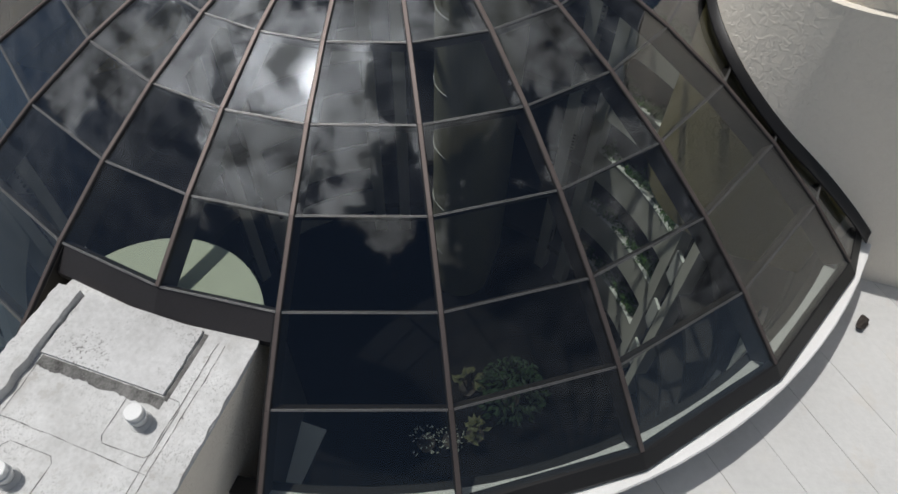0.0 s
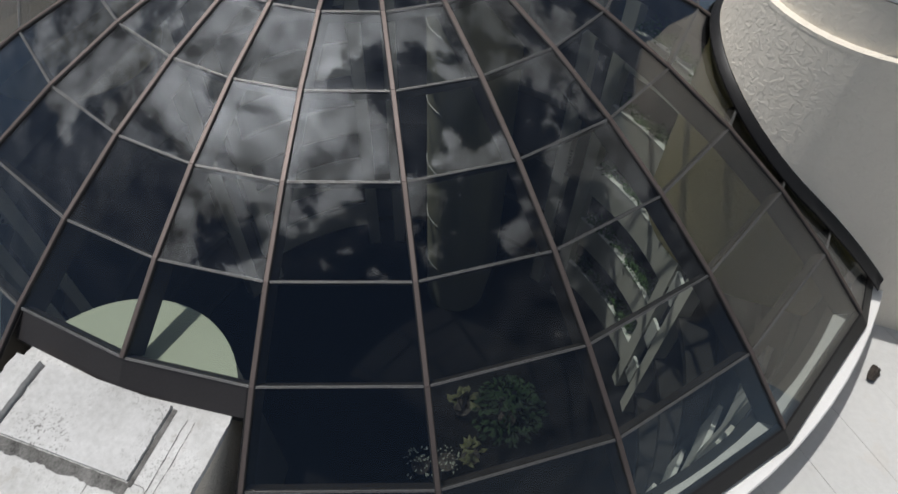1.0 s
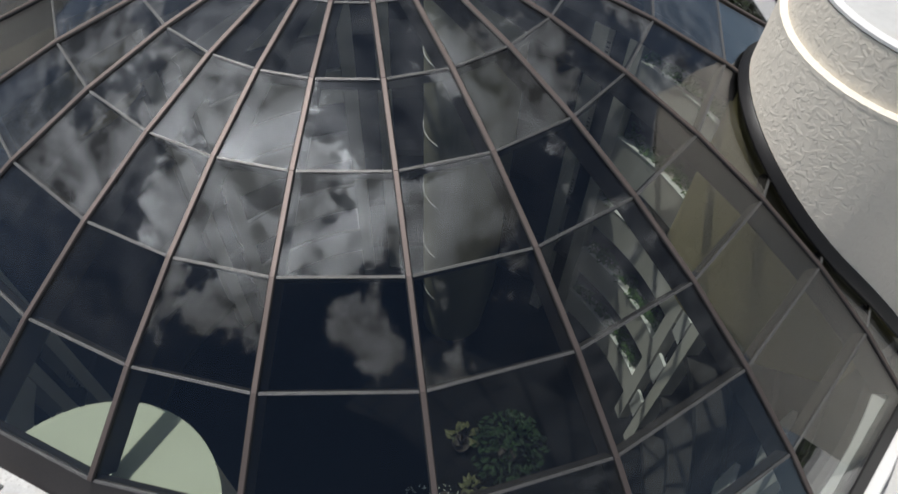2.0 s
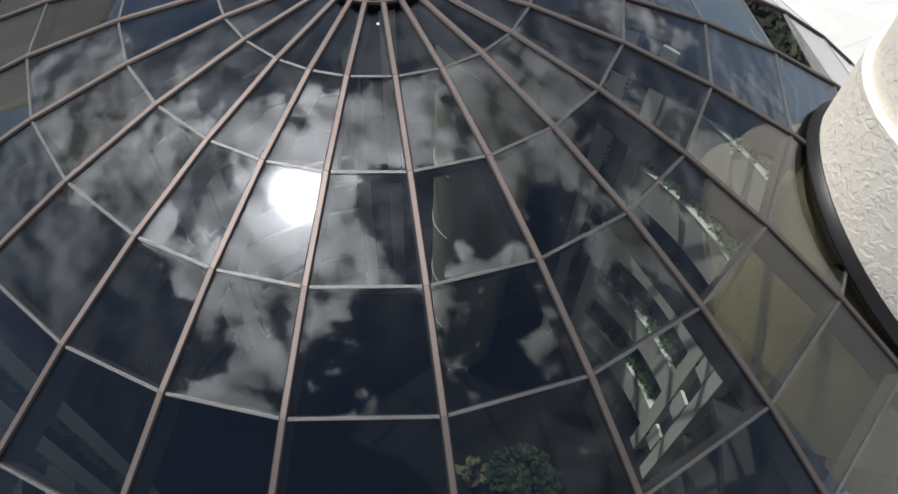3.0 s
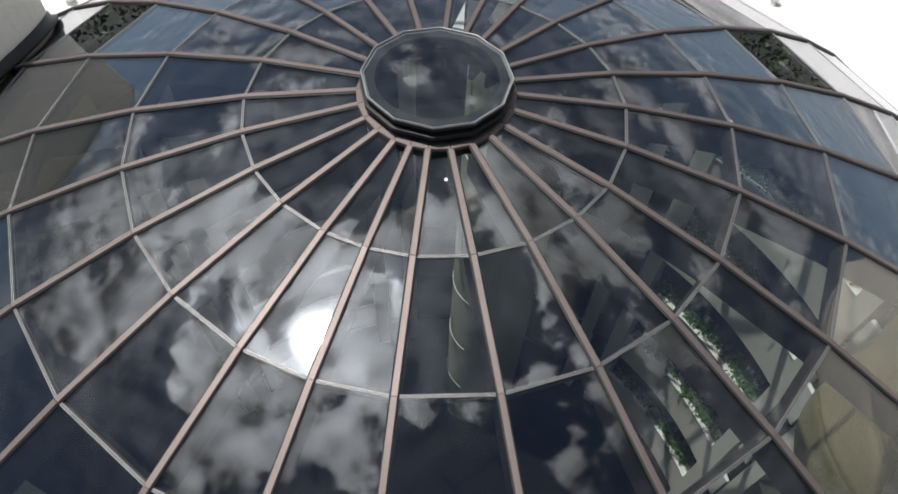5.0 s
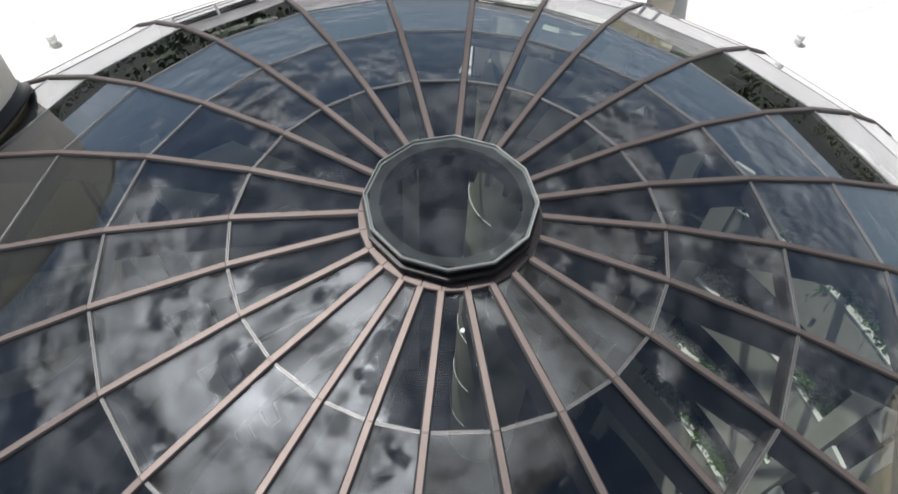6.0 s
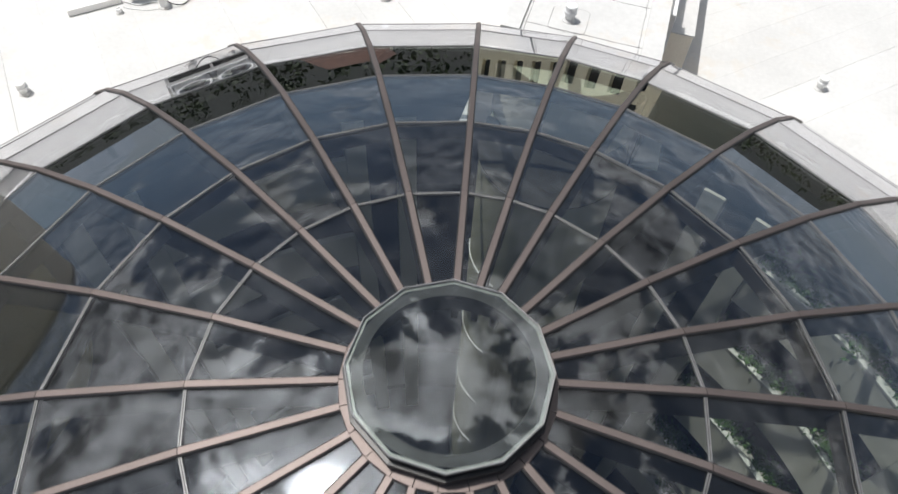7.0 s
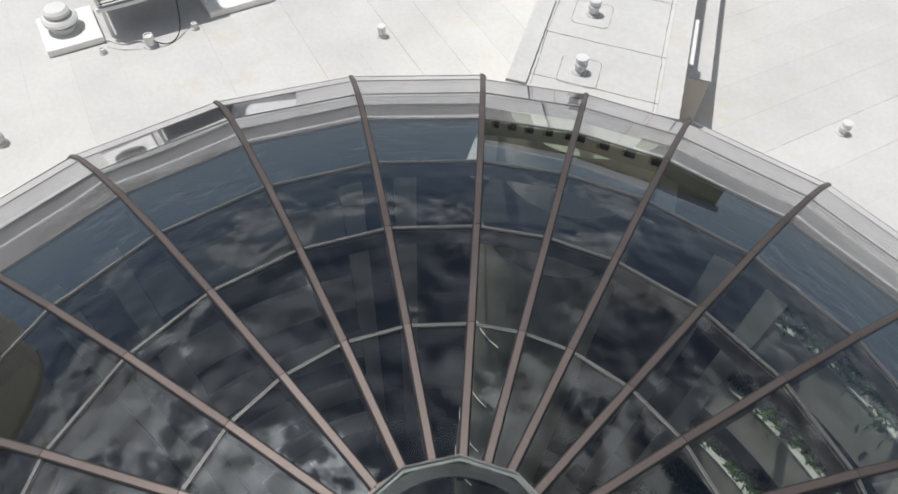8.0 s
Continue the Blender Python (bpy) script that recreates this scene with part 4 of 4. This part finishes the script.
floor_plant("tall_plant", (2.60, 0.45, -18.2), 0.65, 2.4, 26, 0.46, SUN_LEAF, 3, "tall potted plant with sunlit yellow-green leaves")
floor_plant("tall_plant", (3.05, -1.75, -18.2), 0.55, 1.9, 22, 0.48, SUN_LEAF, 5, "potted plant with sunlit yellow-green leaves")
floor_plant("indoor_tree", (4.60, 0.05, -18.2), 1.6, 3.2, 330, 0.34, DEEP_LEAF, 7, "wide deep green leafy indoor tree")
floor_plant("flowering_plant", (0.95, -2.25, -18.2), 0.75, 1.5, 60, 0.14, WHITE_LEAF, 9, "low plant flecked with small white flowers")
floor_plant("flowering_plant", (2.05, -2.05, -18.2), 0.6, 1.4, 40, 0.14, WHITE_LEAF, 11, "low plant flecked with small white flowers")

# ---- things on the far roof ----
vent(Vector((-1.99, 13.47, 0.006)), 0.10, 0.30)
vent(Vector((8.80, 10.73, 0.006)), 0.11, 0.32)
vent(Vector((-9.75, 9.20, 0.006)), 0.11, 0.30)
DIAG = Matrix.Rotation(radians(31.5), 4, "Z")


def pad(at, sx, sy, h=0.17):
    bm = bmesh.new()
    box(bm, (sx, sy, h), DIAG @ pose(0, 0, h / 2), 0.02)
    ob = part("equipment_pad", bm, CURB)
    ob.location = at
    return tagged(ob, "low white concrete equipment pad on the roof", "equipment pad", "equipment pads")


pad(Vector((-9.60, 12.98, 0.006)), 1.30, 1.45)
pad(Vector((-6.00, 14.85, 0.006)), 1.70, 1.35)
tank = tagged(empty("roof_ventilator", (-9.72, 12.98, 0.176)), "white round roof ventilator with stacked hoods", "ventilator")
part("base", lathe(bmesh.new(), [(0.30, 0), (0.30, 0.10), (0.24, 0.14), (0.24, 0.26)]), WHITE_METAL, tank)
part("slot_band", lathe(bmesh.new(), [(0.325, 0.15), (0.325, 0.22)]), SEAL, tank, "dark air slots")
part("lower_hood", lathe(bmesh.new(), [(0.30, 0.21), (0.41, 0.22), (0.42, 0.30), (0.36, 0.36), (0.25, 0.38)], n=32), WHITE_METAL, tank)
part("upper_hood", lathe(bmesh.new(), [(0.18, 0.36), (0.26, 0.40), (0.30, 0.42), (0.30, 0.50), (0.24, 0.56), (0.06, 0.58)], n=32), WHITE_METAL, tank)

unit = tagged(empty("air_conditioner", (-7.90, 14.15, 0.006)), "large roof condenser with dark coil faces on a white steel frame", "air conditioner")
unit.scale = (1.06, 1.06, 0.86)
for sx in (-1.12, 1.12):
    for sy in (-0.62, 0.62):
        part("leg", box(bmesh.new(), (0.08, 0.08, 0.86), DIAG @ pose(sx, sy, 0.43)), WHITE_METAL, unit)
for sy in (-0.66, 0.66):
    part("rail", box(bmesh.new(), (2.5, 0.10, 0.12), DIAG @ pose(0, sy, 0.90), 0.01), WHITE_METAL, unit)
part("core", box(bmesh.new(), (2.20, 0.96, 0.74), DIAG @ pose(0, 0, 1.45)), SEAL, unit, "dark coil block")
for sx in (-1.17, 0.0, 1.17):
    for sy in (-0.62, 0.62):
        part("post", box(bmesh.new(), (0.07, 0.07, 0.90), DIAG @ pose(sx, sy, 1.41), 0.006), WHITE_METAL, unit)
for sy in (-0.625, 0.625):
    part("top_rail", box(bmesh.new(), (2.42, 0.08, 0.09), DIAG @ pose(0, sy, 1.87), 0.008), WHITE_METAL, unit)
    for i in range(8):
        part("slat", box(bmesh.new(), (2.28, 0.03, 0.014), DIAG @ pose(0, sy * 1.0, 1.03 + 0.10 * i)), DARK_METAL, unit)
for sx in (-1.17, 1.17):
    part("end_panel", box(bmesh.new(), (0.05, 1.16, 0.5), DIAG @ pose(sx, 0, 1.22), 0.005), WHITE_METAL, unit)
for x in (-0.58, 0.58):
    at = DIAG @ Vector((x, 0, 1.84))
    part("fan_ring", annulus(bmesh.new(), 0.44, 0.50, 0, 0.16, 32), WHITE_METAL, unit).location = at
    part("fan_well", lathe(bmesh.new(), [(0.435, 0.0), (0.435, 0.03)]), SEAL, unit).location = at
    for i in range(5):
        bl = box(bmesh.new(), (0.34, 0.15, 0.012), Matrix.Rotation(2 * math.pi * i / 5, 4, "Z") @ pose(0.22, 0, 0.08, 20))
        part("fan_blade", bl, DARK_METAL, unit).location = at


def stub(at, r, h, label, kind="pipe stub"):
    st = tagged(empty("pipe_stub", at), label, "pipe", "roof pipe stubs")
    part("collar", lathe(bmesh.new(), [(r * 1.5, 0), (r * 1.45, 0.02), (r * 1.05, 0.05)], n=16), ROOF, st)
    part("pipe", lathe(bmesh.new(), [(r, 0.03), (r, h), (r * 0.75, h), (r * 0.75, h - 0.03)], n=16), WHITE_METAL, st)


stub(Vector((-8.59, 12.30, 0.006)), 0.07, 0.13, "short white pipe stub through the roof")
stub(Vector((-6.67, 13.42, 0.006)), 0.075, 0.16, "short white pipe stub through the roof")
stub(Vector((-7.55, 12.67, 0.006)), 0.12, 0.30, "taller white pipe stub with cables beside the condenser")


def cable(name, pts, r, mat, label):
    cu = bpy.data.curves.new(name, "CURVE")
    cu.dimensions, cu.bevel_depth, cu.bevel_resolution = "3D", r, 2
    sp = cu.splines.new("NURBS")
    sp.points.add(len(pts) - 1)
    for q, c in zip(sp.points, pts):
        q.co = (*c, 1)
    sp.use_endpoint_u, sp.order_u = True, 3
    cu.materials.append(mat)
    return tagged(new(name, cu), label, "cable", "roof cables")


cable("cable", [(-9.4, 13.0, 0.22), (-9.0, 12.85, 0.10), (-8.6, 12.75, 0.03), (-8.2, 12.6, 0.03), (-7.9, 12.85, 0.03), (-7.6, 12.70, 0.10)], 0.014, WHITE_METAL, "thin white cable lying on the roof")
cable("cable", [(-7.5, 12.66, 0.20), (-7.2, 12.62, 0.03), (-6.95, 13.0, 0.03), (-6.95, 13.4, 0.3), (-7.0, 13.6, 0.75)], 0.014, SEAL, "thin dark cable rising to the condenser")
cable("cable", [(-8.6, 12.55, 0.02), (-8.1, 12.35, 0.02), (-7.65, 12.55, 0.05)], 0.010, WHITE_METAL, "thin white cable lying on the roof")

# a crumpled dark rag on the terrace
bm = bmesh.new()
bmesh.ops.create_icosphere(bm, subdivisions=3, radius=0.13)
for v in bm.verts:
    n = noise.noise(v.co * 9.0) * 0.07 + noise.noise(v.co * 22.0 + Vector((5, 1, 2))) * 0.035
    bend = 0.10 * math.sin(v.co.x * 12)
    v.co = Vector((v.co.x * 1.45, v.co.y * 0.62 + bend * 0.5, max(v.co.z * 0.75 + 0.075, 0.0))) + v.normal * n
    v.co.z = max(v.co.z, 0.0)
rag = part("crumpled_rag", bm, RAG)
rag.matrix_world = pose(9.62, -6.08, 0.007, 0, 0, 25)
tagged(rag, "crumpled dark brown rag lying on the white roof", "rag")

ground = bmesh.new()
lathe(ground, [(1500, -19.2), (1500, -18.7)], n=64)
tagged(part("ground", ground, GRASS), "grass and paving far below the roof", "ground", kind="structure")

# ---- what the glass mirrors from below the roof edge ----
parapet = tagged(empty("roof_edge"), "low white parapet at the edge of the roof", "parapet", kind="structure")
for i in range(32):
    a0, a1 = 2 * math.pi * i / 32, 2 * math.pi * (i + 1) / 32
    rows = [[Vector((r * math.cos(a), r * math.sin(a), z)) for r, z in ((27.7, 0.0), (28.1, 0.0), (28.1, 0.5), (27.7, 0.5))] for a in (a0, a1)]
    part("parapet_block", loft(bmesh.new(), rows), CURB, parapet)
BARK = material("bark", (0.16, 0.12, 0.09), (0.09, 0.07, 0.05), 0.9, 0, 4, 30, 0.5, 20)
FAR_LEAF = material("tree_leaf", (0.055, 0.078, 0.032), (0.028, 0.042, 0.018), 0.6, 0, 2, 20, 0, 10, 0.3, 0.5)
BEIGE = material("beige_facade", (0.86, 0.78, 0.56), (0.78, 0.70, 0.49), 0.85, 0, 0.4, 6, 0.2, 10, 0.3)
DARK_PANE = material("dark_window_pane", (0.03, 0.035, 0.04), None, 0.1, 0, 2, 20, 0, 10, 0.6)


def tree(seed, height, spread):
    t = tagged(empty("tree"), "broad leafy green tree beside the building", "tree", "trees round the building")
    rnd = random.Random(seed)
    trunk = bmesh.new()
    rings = []
    for i in range(7):
        f = i / 6
        r, c = 0.38 * (1 - 0.7 * f), Vector((0.4 * math.sin(f * 2 + seed), 0.3 * math.cos(f * 3 + seed) - 0.3, f * height * 0.62))
        rings.append([c + Vector((r * math.cos(k * math.pi / 4), r * math.sin(k * math.pi / 4), 0)) for k in range(8)])
    loft(trunk, rings)
    for _ in range(6):
        a, z = rnd.uniform(0, 6.28), rnd.uniform(0.35, 0.6) * height
        e = Vector((math.cos(a) * spread * 0.7, math.sin(a) * spread * 0.7, z + height * 0.22))
        o = Vector((0.2, 0, z))
        loft(trunk, [[o + Vector((0.14 * math.cos(k * 1.571), 0.14 * math.sin(k * 1.571), 0)) for k in range(4)],
                     [e + Vector((0.04 * math.cos(k * 1.571), 0.04 * math.sin(k * 1.571), 0)) for k in range(4)]])
    part("trunk", trunk, BARK, t)
    verts, faces = [], []
    for _ in range(70):
        a, q = rnd.uniform(0, 6.28), math.sqrt(rnd.random())
        c = Vector((math.cos(a) * q * spread, math.sin(a) * q * spread, height * (0.55 + 0.42 * rnd.random() * (1.05 - 0.6 * q))))
        size = rnd.uniform(0.6, 1.3)
        for _ in range(110):
            d = Vector((rnd.gauss(0, 1), rnd.gauss(0, 1), rnd.gauss(0, 1)))
            o = c + d * size * 0.55
            u = Vector((rnd.gauss(0, 1), rnd.gauss(0, 1), rnd.gauss(0, 0.6))).normalized()
            w = u.cross(d).normalized()
            l = rnd.uniform(0.12, 0.26)
            i = len(verts)
            verts += [tuple(o - u * l), tuple(o + w * l * 0.6), tuple(o + u * l), tuple(o - w * l * 0.6)]
            faces.append((i, i + 1, i + 2, i + 3))
    me = bpy.data.meshes.new("crown")
    me.from_pydata(verts, [], faces)
    me.materials.append(FAR_LEAF)
    new("crown", me).parent = t
    return t


kinds = [tree(1, 12, 5.0), tree(2, 14.5, 6.0)]
rnd = random.Random(12)
first = True
for i in range(40):
    a, d = radians(i * 9 + rnd.uniform(-4, 4)), rnd.uniform(44, 75)
    if -0.55 < (TURN.inverted() @ Vector((d * math.cos(a), d * math.sin(a), 0))).normalized().x < 0.75 and math.sin(a) > 0.2 and i % 3 == 0:
        continue
    m = pose(d * math.cos(a), d * math.sin(a), -18.7, 0, 0, rnd.uniform(0, 360))
    if i < 2:
        kinds[i].matrix_basis = m
    else:
        copy_thing(kinds[i % 2], m)


def block(at, turn, w, d, h, rows, cols):
    """A plain beige wing with rows of recessed windows on the side that faces the dome."""
    b = tagged(empty("neighbour_building", at), "beige building wing with rows of dark windows", "building")
    b.rotation_euler = (0, 0, radians(turn))
    sx, sz = w / cols, (h - 1.2) / rows
    wall = bmesh.new()
    box(wall, (w, d - 0.4, h), pose(0, d / 2 + 0.2, h / 2))
    for c in range(cols + 1):
        box(wall, (sx * 0.5, 0.4, h), pose(-w / 2 + c * sx, 0.2, h / 2))
    for r in range(rows + 1):
        box(wall, (w, 0.38, sz * 0.34), pose(0, 0.2, min(r * sz + 0.6, h - sz * 0.17)))
    part("wall", wall, BEIGE, b)
    part("roof_edge", box(bmesh.new(), (w + 0.6, d + 0.6, 0.5), pose(0, d / 2, h + 0.25), 0.04), CURB, b)
    for r in range(rows):
        for c in range(cols):
            o = part("window", box(bmesh.new(), (sx * 0.5, 0.06, sz * 0.66), pose(0, 0, 0)), DARK_PANE, b)
            o.location = (-w / 2 + (c + 0.5) * sx, 0.36, r * sz + 0.6 + sz * 0.5)
    return b


p = TURN @ Vector((-3.5, 52, -18.7))
block(p, -58, 28, 14, 25, 8, 12)

# a lower house with a red-brown hipped roof beyond the lawn
house = tagged(empty("house", (-26, 125, -18.7)), "low house with a red-brown hipped tile roof", "house")
part("wall", box(bmesh.new(), (24, 12, 12.5), pose(0, 0, 6.25)), BEIGE, house)
ROOF_TILE = material("red_brown_roof_tile", (0.16, 0.085, 0.062), (0.10, 0.055, 0.042), 0.85, 0, 1, 12, 0.3, 8)
hip = bmesh.new()
loft(hip, [[Vector(c) for c in ((-12.6, -6.6, 12.5), (12.6, -6.6, 12.5), (12.6, 6.6, 12.5), (-12.6, 6.6, 12.5))],
           [Vector(c) for c in ((-7, -0.3, 16.2), (7, -0.3, 16.2), (7, 0.3, 16.2), (-7, 0.3, 16.2))]])
part("roof", hip, ROOF_TILE, house)

# the woods that run out to the horizon
wr = random.Random(5)
verts, faces = [], []
for _ in range(2600):
    a, d = wr.uniform(0, 2 * math.pi), 78 + 620 * wr.random() ** 1.6
    x, y = d * math.sin(a), d * math.cos(a)
    if -48 < x < -5 and 100 < y < 140 or -8 < math.degrees(a) < 32 and d < 84:
        continue
    tall, wide = wr.uniform(8.5, 13.5), wr.uniform(3.0, 5.5)
    for _ in range(40):
        o = Vector((x + wr.gauss(0, wide * 0.5), y + wr.gauss(0, wide * 0.5), -18.7 + tall * wr.uniform(0.35, 1.0)))
        u = Vector((wr.gauss(0, 1), wr.gauss(0, 1), wr.gauss(0, 0.7))).normalized()
        w = u.cross(Vector((wr.gauss(0, 1), wr.gauss(0, 1), wr.gauss(0, 1)))).normalized()
        l = wr.uniform(0.5, 1.2)
        i = len(verts)
        verts += [tuple(o - u * l), tuple(o + w * l * 0.7), tuple(o + u * l), tuple(o - w * l * 0.7)]
        faces.append((i, i + 1, i + 2, i + 3))
me = bpy.data.meshes.new("far_woods")
me.from_pydata(verts, [], faces)
me.materials.append(FAR_LEAF)
tagged(new("far_woods", me), "dark green woods reaching out to the horizon", "woods", kind="stuff")
